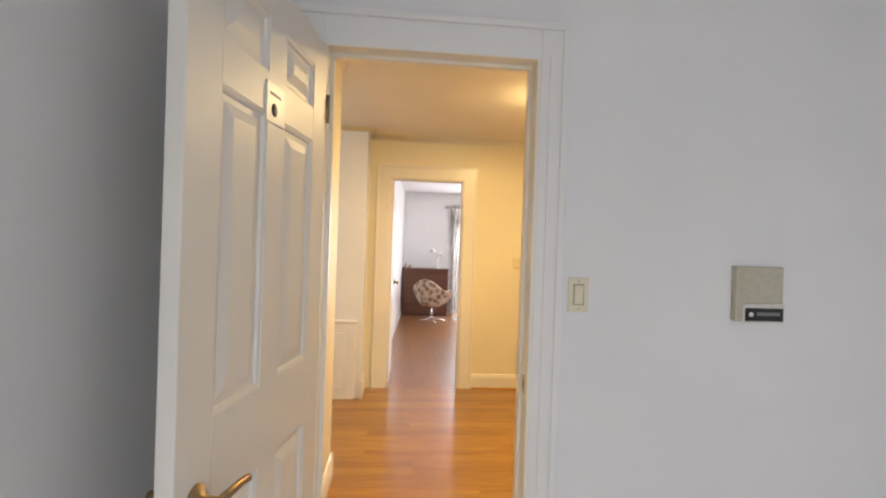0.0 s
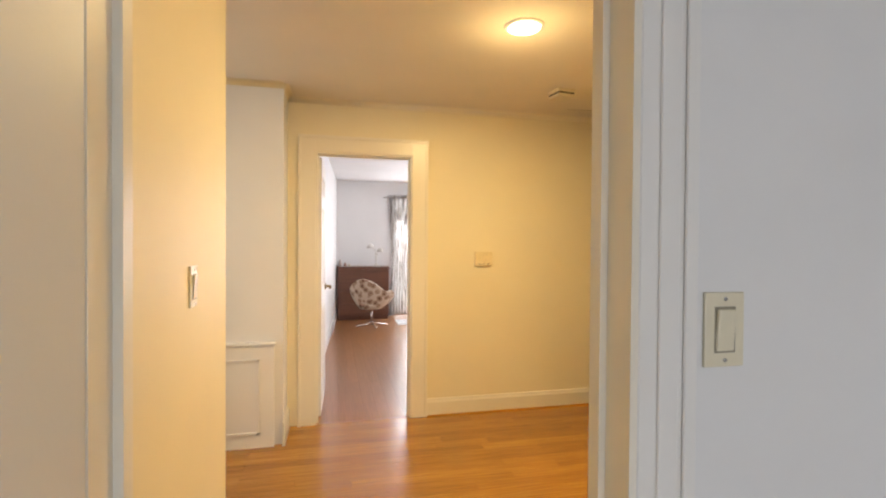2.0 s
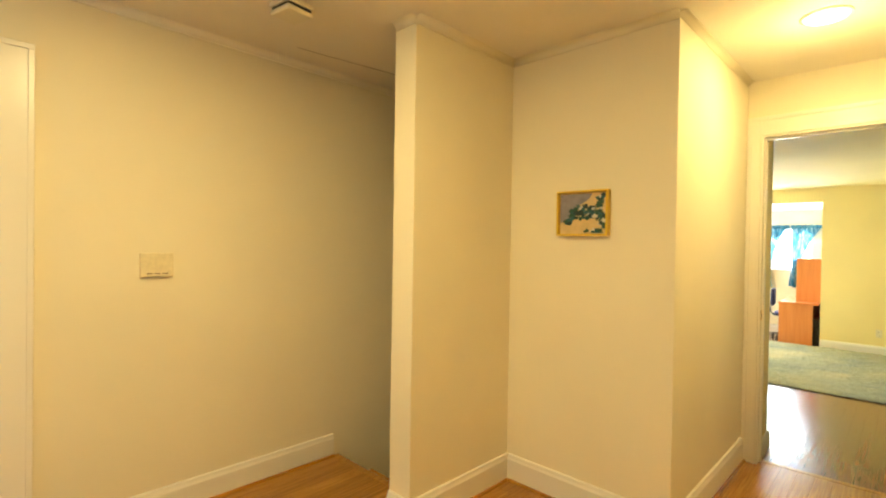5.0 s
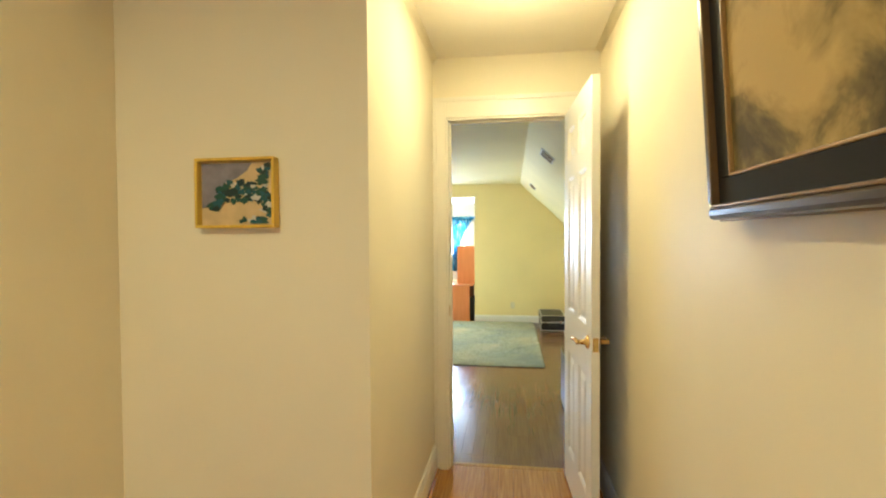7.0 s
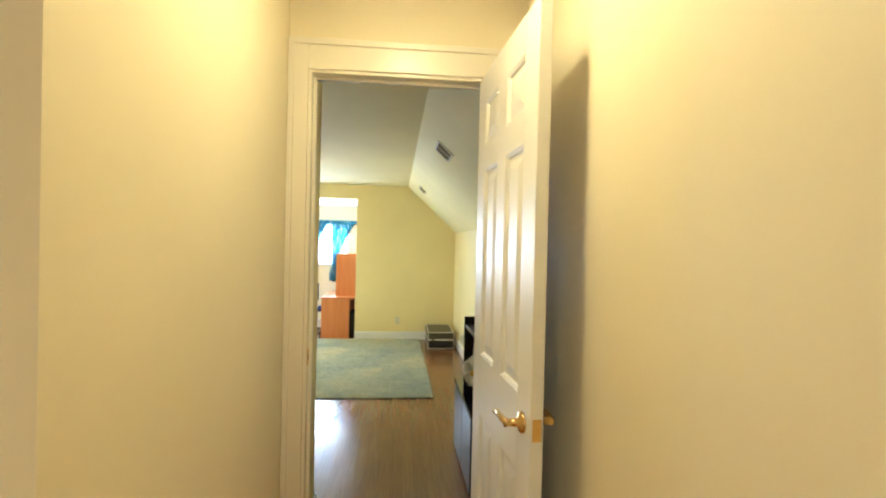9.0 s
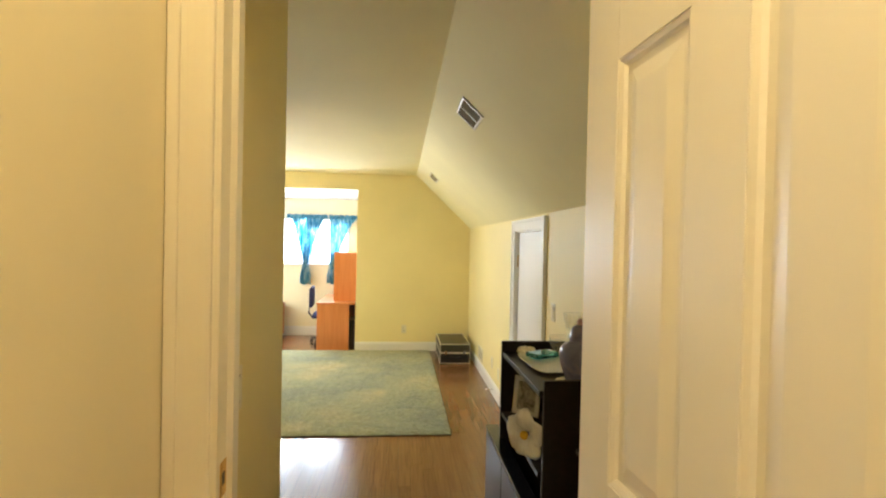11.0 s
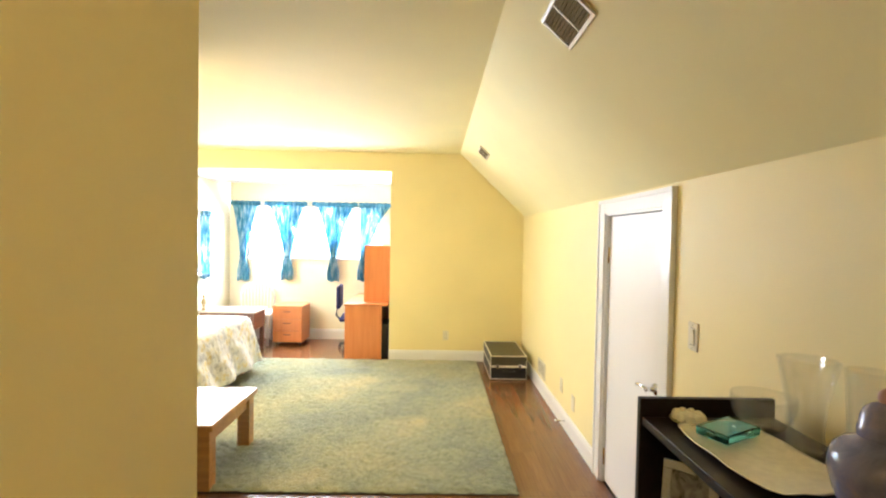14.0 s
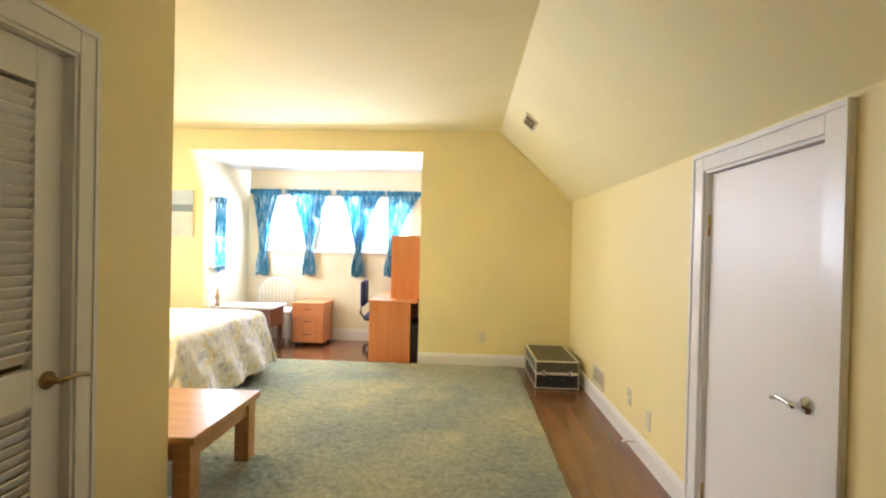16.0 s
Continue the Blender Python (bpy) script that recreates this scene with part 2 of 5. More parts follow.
# the first room, behind the camera
setting("wall_first_room_west", boxes((-0.30, -0.20, -2.6, 1.60, 0, 2.6)), WHITE_WALL, "white painted plaster wall", "wall")
setting("wall_first_room_east", boxes((4.0, 4.1, -2.6, 1.6, 0, 2.6)), WHITE_WALL, "white painted plaster wall", "wall")
setting("wall_first_room_south", boxes((-0.20, 0.0, -2.6, -2.5, 0, 2.6), (1.5, 4.0, -2.6, -2.5, 0, 2.6), (0.0, 1.5, -2.6, -2.5, 0, 0.45), (0.0, 1.5, -2.6, -2.5, 1.85, 2.6)), WHITE_WALL, "white painted wall with a wide window opening", "wall")
# floor out of view, added pale to bounce daylight onto the lower walls
setting("floor_first_room", boxes((-0.38, 4.1, -2.6, 1.60, -0.12, -0.002)), plain("unseen_bounce_floor", (0.62, 0.60, 0.56), 0.95, 0, 120, 0.6), "pale unseen floor added to bounce light upwards", "floor")
setting("ceiling_first_room", boxes((-0.38, 4.1, -2.6, 1.55, 2.58, 2.68)), WHITE_CEIL, "white ceiling", "ceiling")
# hall, west side and the landing beyond it
setting("wall_hall_west", boxes((-0.20, -0.03, 1.63, 2.82, 0, 2.6)), CREAM_WALL, "cream painted wall beside the door", "wall")
setting("wall_landing_south", boxes((-1.6, -0.20, 2.64, 2.82, 0, 2.6)), CREAM_WALL, "cream painted wall", "wall")
setting("wall_landing_west", boxes((-1.7, -1.6, 2.64, 3.1, 0, 2.6), (-1.7, -1.6, 4.0, 4.5, 0, 2.6), (-1.7, -1.6, 3.1, 4.0, 0, 0.9), (-1.7, -1.6, 3.1, 4.0, 2.1, 2.6)), WHITE_WALL, "white wall with a window opening", "wall")
setting("wall_landing_north", boxes((-1.6, 0.03, 4.29, 4.60, 0, 2.6)), WHITE_WALL, "white painted wall above low panelling", "wall")
# far wall with the open doorway
setting("wall_hall_north", boxes((-1.6, 0.228, 4.60, 4.66, 0, 2.6), (0.95, 6.2, 4.60, 4.66, -2.6, 2.6), (0.228, 0.95, 4.60, 4.66, 2.03, 2.6)), CREAM_WALL, "cream painted hall wall with a doorway", "wall")
setting("wall_far_room_south", boxes((0.05, 0.228, 4.66, 4.72, 0, 2.6), (0.95, 4.6, 4.66, 4.72, 0, 2.6), (0.228, 0.95, 4.66, 4.72, 2.03, 2.6)), WHITE_WALL, "white painted wall", "wall")
setting("wall_far_room_west", extrude_profile([(0.0, 4.72), (0.125, 4.72), (0.425, 9.95), (0.0, 9.95)], 0, 2.6), WHITE_WALL, "white painted wall", "wall")
setting("wall_far_room_north", boxes((0.30, 1.45, 9.83, 9.95, 0, 2.6), (3.0, 4.6, 9.83, 9.95, 0, 2.6), (1.45, 3.0, 9.83, 9.95, 2.2, 2.6)), WHITE_WALL, "white wall with a tall glazed opening", "wall")
setting("wall_far_room_east", boxes((4.5, 4.6, 4.72, 5.8, 0, 2.6), (4.5, 4.6, 7.4, 9.83, 0, 2.6), (4.5, 4.6, 5.8, 7.4, 0, 0.7), (4.5, 4.6, 5.8, 7.4, 2.2, 2.6)), WHITE_WALL, "white wall with a window opening", "wall")
setting("ceiling_far_room", boxes((0.05, 4.6, 4.66, 10.32, 2.48, 2.6)), WHITE_CEIL, "white ceiling", "ceiling")
# the stair wall, its end and the wall with the small painting
setting("wall_stair", boxes((2.34, 3.104, 3.644, 3.79, -0.2, 2.6), (3.0, 6.2, 3.66, 3.79, -2.6, 2.6), (2.56, 3.0, 3.66, 3.79, -2.6, -0.2)), CREAM_WALL, "cream painted wall end beside the stairs", "wall")
setting("wall_painting", boxes((3.104, 3.22, 2.735, 3.66, 0, 2.6)), CREAM_WALL, "cream painted wall with a small painting", "wall")
setting("wall_corridor_north", boxes((3.22, 4.40, 2.735, 2.85, 0, 2.6)), CREAM_WALL, "cream painted corridor wall", "wall")
setting("wall_bedroom_door", boxes((4.40, 4.435, 2.657, 2.86, BF, 2.6), (4.40, 4.435, 1.60, 1.905, BF, 2.6), (4.40, 4.435, 1.905, 2.657, 2.07, 2.6)), CREAM_WALL, "cream painted wall over the bedroom door", "wall")
# ceilings of the hall, with rounded coves
setting("ceiling_hall", boxes((-1.7, 2.56, 1.60, 4.62, HC, HC + 0.12), (2.56, 4.44, 1.60, 3.70, HC, HC + 0.12)), HALL_CEIL, "smooth cream ceiling", "ceiling")
setting("ceiling_stair", boxes((2.56, 6.2, 3.70, 4.62, HC + 0.003, HC + 0.13)), HALL_CEIL, "cream ceiling above the stairs", "ceiling")


def cove(x0, y0, x1, y1, nx, ny, r=0.035):
    """A concave strip where wall and ceiling meet; (nx, ny) points into the room."""
    d = Vector((x1 - x0, y1 - y0, 0))
    n = Vector((nx, ny, 0))
    bm = bmesh.new()
    cs = []
    for base in (Vector((x0, y0, 0)), Vector((x1, y1, 0))):
        col = [bm.verts.new(base - n * 0.004 + Vector((0, 0, HC + 0.004)))]
        for k in range(9):
            a = math.pi / 2 * k / 8
            col.append(bm.verts.new(base + n * (r - r * math.cos(a)) * 1.0 + Vector((0, 0, HC - r + r * math.sin(a)))))
        cs.append(col)
    for k in range(9):
        bm.faces.new((cs[0][k + 1], cs[1][k + 1], cs[1][(k + 2) % 10], cs[0][(k + 2) % 10])) if k < 8 else None
    bm.faces.new((cs[0][0], cs[1][0], cs[1][1], cs[0][1]))
    bm.faces.new((cs[0][9], cs[1][9], cs[1][0], cs[0][0]))
    bm.faces.new(cs[0])
    bm.faces.new(cs[1][::-1])
    bm.faces.ensure_lookup_table()
    for f in bm.faces[:8]:
        f.smooth = True
    return bm


for nm, c in (("trim_cove_north", (0.03, 4.60, 6.1, 4.60, 0, -1)), ("trim_cove_stair_wall", (2.34, 3.644, 3.104, 3.644, 0, -1)), ("trim_cove_painting", (3.104, 2.735, 3.104, 3.644, -1, 0)), ("trim_cove_west", (-0.03, 1.63, -0.03, 2.82, 1, 0)), ("trim_cove_landing", (-1.6, 4.29, 0.03, 4.29, 0, -1)), ("trim_cove_wall_end", (2.34, 3.644, 2.34, 3.79, -1, 0)), ("trim_cove_return", (0.03, 4.29, 0.03, 4.60, 1, 0))):
    setting(nm, cove(*c), CREAM_WALL, "rounded plaster cove", "cove")
setting("trim_cove_corridor_north", cove(3.104, 2.735, 4.40, 2.735, 0, -1, 0.03), CREAM_WALL, "rounded plaster cove", "cove")
setting("trim_cove_corridor_south", cove(1.15, 1.785, 4.40, 1.785, 0, 1, 0.03), CREAM_WALL, "rounded plaster cove", "cove")

# sub-floors; the boards lie on them
setting("floor_hall", boxes((-1.7, 2.56, 1.58, 4.64, -0.16, -0.014), (2.54, 4.485, 1.58, 3.70, -0.16, -0.014)), SUBFLOOR, "honey-coloured oak strip floor", "floor")
setting("floor_far_room", boxes((0.05, 4.6, 4.64, 10.3, -0.16, -0.014)), SUBFLOOR, "oak strip floor", "floor")
setting("floor_bedroom", boxes((4.47, 12.0, 1.2, 8.2, BF - 0.16, BF - 0.014)), SUBFLOOR, "red oak strip floor", "floor")
# stairs going down beyond the hall
setting("stairs_down", boxes(*[(2.58 + 0.26 * i, 2.86 + 0.26 * i, 3.79, 4.60, -0.19 * (i + 1) - 0.9, -0.19 * (i + 1)) for i in range(11)]), OAK, "oak stairs leading down", "stairs")
setting("trim_stair_nosing", boxes((2.535, 2.585, 3.79, 4.60, -0.03, 0.003), bevel=0.008), OAK, "rounded oak stair nosing", "trim")
setting("wall_stair_end", boxes((6.1, 6.2, 3.66, 4.66, -2.6, 2.6)), CREAM_WALL, "cream painted wall", "wall")
setting("trim_bedroom_step", boxes((4.445, 4.492, 1.905, 2.657, -0.03, 0.002), bevel=0.008), OAK, "rounded oak nosing of the step down", "trim")
setting("trim_bedroom_riser", boxes((4.471, 4.484, 1.60, 2.86, BF - 0.01, -0.03)), OAK_B, "wooden riser of the step", "trim")

# ---- structure: the attic bedroom ----
setting("wall_bedroom_west", boxes((4.435, 4.47, 2.657, 2.86, BF, 2.6), (4.435, 4.47, 1.20, 1.905, BF, 2.6), (4.435, 4.47, 1.905, 2.657, 2.07, 2.6)), YELLOW_WALL, "pale yellow wall round the bedroom door", "wall")
setting("wall_bedroom_entry", boxes((4.47, 5.292, 2.75, 2.90, BF, 2.6)), YELLOW_WALL, "pale yellow wall with a light switch", "wall")
setting("wall_bedroom_entry_return", boxes((5.13, 5.292, 2.90, 3.80, BF, 2.6)), YELLOW_WALL, "pale yellow wall", "wall")
setting("wall_bedroom_closet", boxes((5.13, 6.10, 3.80, 3.95, BF, 2.6), (6.815, 7.36, 3.80, 3.95, BF, 2.6), (6.10, 6.815, 3.80, 3.95, 1.735, 2.6)), YELLOW_WALL, "pale yellow wall with a louvred closet door", "wall")
setting("wall_bedroom_closet_end", boxes((7.24, 7.36, 3.95, 8.1, BF, 2.6)), YELLOW_WALL, "pale yellow wall", "wall")
setting("wall_closet_back", boxes((5.13, 7.24, 4.66, 4.75, BF, 2.6)), WHITE_WALL, "closet back wall", "wall")
setting("wall_bedroom_north", boxes((7.36, 7.45, 8.1, 8.2, BF, 2.6), (8.95, 12.0, 8.1, 8.2, BF, 2.6), (7.45, 8.95, 8.1, 8.2, BF, 0.7), (7.45, 8.95, 8.1, 8.2, 1.9, 2.6)), YELLOW_WALL, "pale yellow wall with a window opening", "wall")
setting("wall_knee", boxes((4.47, 6.817, KY - 0.12, KY, BF, KZ + 0.02), (7.586, GX, KY - 0.12, KY, BF, KZ + 0.02), (6.817, 7.586, KY - 0.12, KY, 1.497, KZ + 0.02)), YELLOW_WALL, "pale yellow knee wall with a low closet door", "wall")
setting("wall_gable", extrude_profile([(1.2, BF), (2.965, BF), (2.965, 1.9), (2.958, 2.12), (5.577, 2.12), (5.39, 1.62), (5.372, BF), (8.2, BF), (8.2, 2.7), (1.2, 2.7)], GX, GX + 0.10, axis="x"), YELLOW_WALL, "pale yellow gable wall with a wide dormer recess", "wall")
setting("ceiling_bedroom", extrude_profile([(KY - 0.14, KZ - 0.132), (RY, BC), (8.2, BC), (8.2, BC + 0.12), (RY - 0.05, BC + 0.12), (KY - 0.14, KZ)], 4.47, GX, axis="x"), BED_CEIL, "pale yellow ceiling with one sloping side", "ceiling")
setting("trim_gable_slope", extrude_profile([(KY, KZ - 0.028), (RY, BC - 0.03), (RY, BC - 0.002), (KY, KZ)], GX - 0.022, GX, axis="x"), YELLOW_WALL, "thin painted moulding along the slope", "trim")
# dormer
DX = 11.60
setting("wall_dormer_south", boxes((GX + 0.10, DX + 0.1, 2.865, 2.965, BF, 2.3)), DORMER_WALL, "pale yellow dormer cheek", "wall")
chk = [(5.40, 1.58), (5.40, 1.62), (5.60, 2.13), (5.75, 2.13), (5.75, 1.58)]
bm = boxes((GX + 0.10, 10.63, 5.40, 5.75, BF, 1.58), (10.91, DX + 0.1, 5.40, 5.75, BF, 1.58), (10.63, 10.91, 5.40, 5.75, BF, 0.82))
extrude_profile(chk, GX + 0.10, DX + 0.1, bm, "x")
setting("wall_dormer_north", bm, DORMER_WALL, "pale yellow dormer cheek with a narrow window", "wall")
setting("wall_dormer_back", boxes((DX, DX + 0.12, 2.965, 3.20, BF, 2.3), (DX, DX + 0.12, 5.16, 5.40, BF, 2.3), (DX, DX + 0.12, 3.20, 5.16, BF, 1.0), (DX, DX + 0.12, 3.20, 5.16, 1.76, 2.3), (DX, DX + 0.12, 3.83, 3.91, 1.0, 1.76), (DX, DX + 0.12, 4.46, 4.56, 1.0, 1.76)), DORMER_WALL, "pale yellow dormer wall with three windows", "wall")
setting("ceiling_dormer", extrude_profile([(GX + 0.10, 2.12), (DX + 0.12, 2.06), (DX + 0.12, 2.3), (GX + 0.10, 2.3)], 2.87, 5.76, axis="y"), WHITE_CEIL, "white dormer ceiling", "ceiling")

# bright overcast distance outside the windows
BRIGHT = glow("bright_sky", (0.93, 0.97, 1.0), 4.0)
setting("backdrop_dormer", boxes((13.5, 13.6, 0.5, 8.5, -1.0, 4.5)), BRIGHT, "bright white sky outside", "backdrop")
setting("backdrop_dormer_side", boxes((10.6, 12.5, 7.0, 7.1, -1.0, 4.0)), BRIGHT, "bright white sky outside", "backdrop")
setting("backdrop_far_room", boxes((-1.0, 6.0, 12.5, 12.6, -1.0, 4.0)), BRIGHT, "bright white sky outside", "backdrop")

# ground outside
setting("ground", boxes((-300, 300, -300, 300, -3.2, -3.0)), plain("lawn", (0.06, 0.10, 0.03), 0.9), "green lawn around the house", "ground")


# ---- trim ----
def baseboard(name, x0, y0, x1, y1, nx, ny, z=0.0, h=0.14, mat=None, shoe=False):
    """A skirting board with a moulded top, flush on a wall whose room side faces (nx, ny)."""
    prof = [(0, 0), (0.018, 0), (0.018, h - 0.03), (0.013, h - 0.018), (0.010, h - 0.004), (0.004, h), (0, h)]
    a, b, n = Vector((x0, y0, z)), Vector((x1, y1, z)), Vector((nx, ny, 0))
    bm = bmesh.new()
    ends = [[bm.verts.new(p + n * d + Vector((0, 0, k))) for d, k in prof] for p in (a, b)]
    m = len(prof)
    for i in range(m):
        bm.faces.new((ends[0][i], ends[1][i], ends[1][(i + 1) % m], ends[0][(i + 1) % m]))
    bm.faces.new(ends[0][::-1])
    bm.faces.new(ends[1])
    if shoe:
        b2 = bmesh.new()
        pr = [(0.018, 0), (0.031, 0), (0.029, 0.008), (0.024, 0.013), (0.018, 0.014)]
        en = [[b2.verts.new(p + n * d + Vector((0, 0, k))) for d, k in pr] for p in (a, b)]
        for i in range(5):
            b2.faces.new((en[0][i], en[1][i], en[1][(i + 1) % 5], en[0][(i + 1) % 5]))
        b2.faces.new(en[0][::-1])
        b2.faces.new(en[1])
        setting(name.replace("baseboard", "trim_shoe"), b2, OAK, "stained oak shoe moulding", "trim")
    return setting(name, bm, mat or TRIM, "painted moulded baseboard", "baseboard")


baseboard("baseboard_north", 1.075, 4.60, 2.54, 4.60, 0, -1, shoe=True)
baseboard("baseboard_stair_wall", 2.34, 3.644, 3.104, 3.644, 0, -1, h=0.15, shoe=True)
baseboard("baseboard_wall_end", 2.34, 3.626, 2.34, 3.79, -1, 0, h=0.15)
baseboard("baseboard_painting", 3.104, 2.717, 3.104, 3.626, -1, 0, h=0.15, shoe=True)
baseboard("baseboard_corridor_north", 3.086, 2.735, 4.38, 2.735, 0, -1, h=0.15, shoe=True)
baseboard("baseboard_corridor_south", 1.15, 1.785, 4.38, 1.785, 0, 1, h=0.15)
baseboard("baseboard_west", -0.03, 1.67, -0.03, 2.838, 1, 0)
baseboard("baseboard_west_end", -0.20, 2.82, -0.012, 2.82, 0, 1)
baseboard("baseboard_return", 0.03, 4.25, 0.03, 4.58, 1, 0, h=0.16)
baseboard("baseboard_first_room", 0.875, 1.55, 4.0, 1.55, 0, -1, mat=TRIM_W)
baseboard("baseboard_far_west", 0.166, 5.45, 0.417, 9.82, 0.998, -0.057, mat=TRIM_W)
baseboard("baseboard_far_north", 0.44, 9.83, 1.40, 9.83, 0, -1, mat=TRIM_W)
baseboard("baseboard_gable", GX, KY, GX, 2.965, -1, 0, BF, 0.13, TRIM_W)
baseboard("baseboard_gable_left", GX, 5.372, GX, 8.1, -1, 0, BF, 0.13, TRIM_W)
baseboard("baseboard_knee_far", 7.70, KY, GX - 0.018, KY, 0, 1, BF, 0.13, TRIM_W)
baseboard("baseboard_knee_near", 4.47, KY, 6.72, KY, 0, 1, BF, 0.13, TRIM_W)
baseboard("baseboard_dormer", DX, 2.965, DX, 5.40, -1, 0, BF, 0.15, TRIM_W)
baseboard("baseboard_entry", 4.49, 2.75, 5.310, 2.75, 0, -1, BF, 0.13, TRIM_W)
baseboard("baseboard_closet", 6.925, 3.80, 7.378, 3.80, 0, -1, BF, 0.13, TRIM_W)


def casing(name, axis, plane, out, a0, a1, top, bottom, w, wt, mat, thick=0.02, sides=(1, 1), fluted=False):
    """A moulded door casing round an opening a0..a1; out is +1 or -1, the way it stands proud."""
    bm = bmesh.new()

    def slab(u0, u1, z0, z1, d0, d1):
        p0, p1 = sorted((plane + out * d0, plane + out * d1))
        cube(bm, *((u0, u1, p0, p1) if axis == "y" else (p0, p1, u0, u1)), z0, z1, bevel=0.002, segs=1)
    for side, (i, o) in zip(sides, ((a0, a0 - w), (a1, a1 + w))):
        if side:
            lo, hi = sorted((i, o))
            slab(lo, hi, bottom, top + wt, 0, thick)
            e = sorted((o, o + (0.022 if o < i else -0.022)))
            slab(e[0], e[1], bottom, top + wt, thick, thick + 0.006)
            m = (i + o) / 2
            if fluted:
                slab(m - w * 0.18, m + w * 0.18, bottom, top + 0.01, thick, thick + 0.004)
    slab(a0, a1, top, top + wt, 0, thick - 0.001)
    slab(a0 - (w if sides[0] else 0), a1 + (w if sides[1] else 0), top + wt - 0.022, top + wt + 0.002, thick, thick + 0.007)
    return setting(name, bm, mat, "painted moulded door casing", "door casing")


casing("trim_first_door", "y", 1.55, -1, 0.075, 0.79, 2.02, 0, 0.095, 0.12, TRIM_W, fluted=True)
casing("trim_far_door", "y", 4.60, -1, 0.228, 0.95, 2.03, 0, 0.125, 0.12, TRIM)
casing("trim_bedroom_door", "x", 4.40, -1, 1.905, 2.657, 2.07, 0, 0.076, 0.115, TRIM)
casing("trim_knee_door", "y", KY, 1, 6.817, 7.586, 1.497, BF, 0.10, 0.085, TRIM_W)
casing("trim_louvre_door", "y", 3.80, -1, 6.10, 6.815, 1.735, BF, 0.086, 0.10, TRIM_W)


def jamb(name, axis, p0, p1, a0, a1, top, bottom, mat, stop):
    """The lining of a doorway with its door stop."""
    bm = bmesh.new()

    def slab(u0, u1, q0, q1, z0, z1):
        cube(bm, *((u0, u1, q0, q1) if axis == "y" else (q0, q1, u0, u1)), z0, z1)
    slab(a0, a0 + 0.012, p0, p1, bottom, top - 0.012)
    slab(a1 - 0.012, a1, p0, p1, bottom, top - 0.012)
    slab(a0, a1, p0, p1, top - 0.012, top)
    slab(a0 + 0.012, a0 + 0.024, stop, stop + 0.03, bottom, top - 0.024)
    slab(a1 - 0.024, a1 - 0.012, stop, stop + 0.03, bottom, top - 0.024)
    slab(a0 + 0.012, a1 - 0.012, stop, stop + 0.03, top - 0.024, top - 0.012)
    return setting(name, bm, mat, "painted door lining with a stop", "door frame")


jamb("trim_first_jamb", "y", 1.532, 1.638, 0.075, 0.79, 2.03, 0, TRIM, 1.595)
jamb("trim_far_jamb", "y", 4.59, 4.73, 0.228, 0.95, 2.03, 0, TRIM, 4.63)
jamb("trim_bedroom_jamb", "x", 4.39, 4.478, 1.905, 2.657, 2.07, 0, TRIM, 4.435)
jamb("trim_knee_jamb", "y", KY - 0.13, KY + 0.006, 6.817, 7.586, 1.497, BF, TRIM_W, KY - 0.09)
jamb("trim_louvre_jamb", "y", 3.79, 3.96, 6.10, 6.815, 1.735, BF, TRIM_W, 3.86)
setting("wall_knee_closet_back", boxes((6.7, 7.7, KY - 0.30, KY - 0.26, BF, 1.6)), WHITE_WALL, "closet back", "wall")

# ---- doors ----
def lever(parent, at, out, toward, mat):
    """A lever handle on a rose; out is +1 or -1 along y, toward is the way the lever points along x."""
    x, y, z = at
    h = part("handle", lathe([(0.030, 0), (0.030, 0.004 * out), (0.026, 0.010 * out), (0.012, 0.013 * out), (0.010, 0.045 * out), (0.012, 0.052 * out)], 24, at=(x, y, z), axis="y"), mat, parent)
    pts = [(x, y + 0.046 * out, z), (x + 0.03 * toward, y + 0.050 * out, z + 0.003), (x + 0.07 * toward, y + 0.052 * out, z + 0.004), (x + 0.105 * toward, y + 0.050 * out, z - 0.004), (x + 0.118 * toward, y + 0.046 * out, z - 0.012)]
    part("lever", tube(pts, [0.010, 0.009, 0.008, 0.0085, 0.006]), mat, h)
    return h


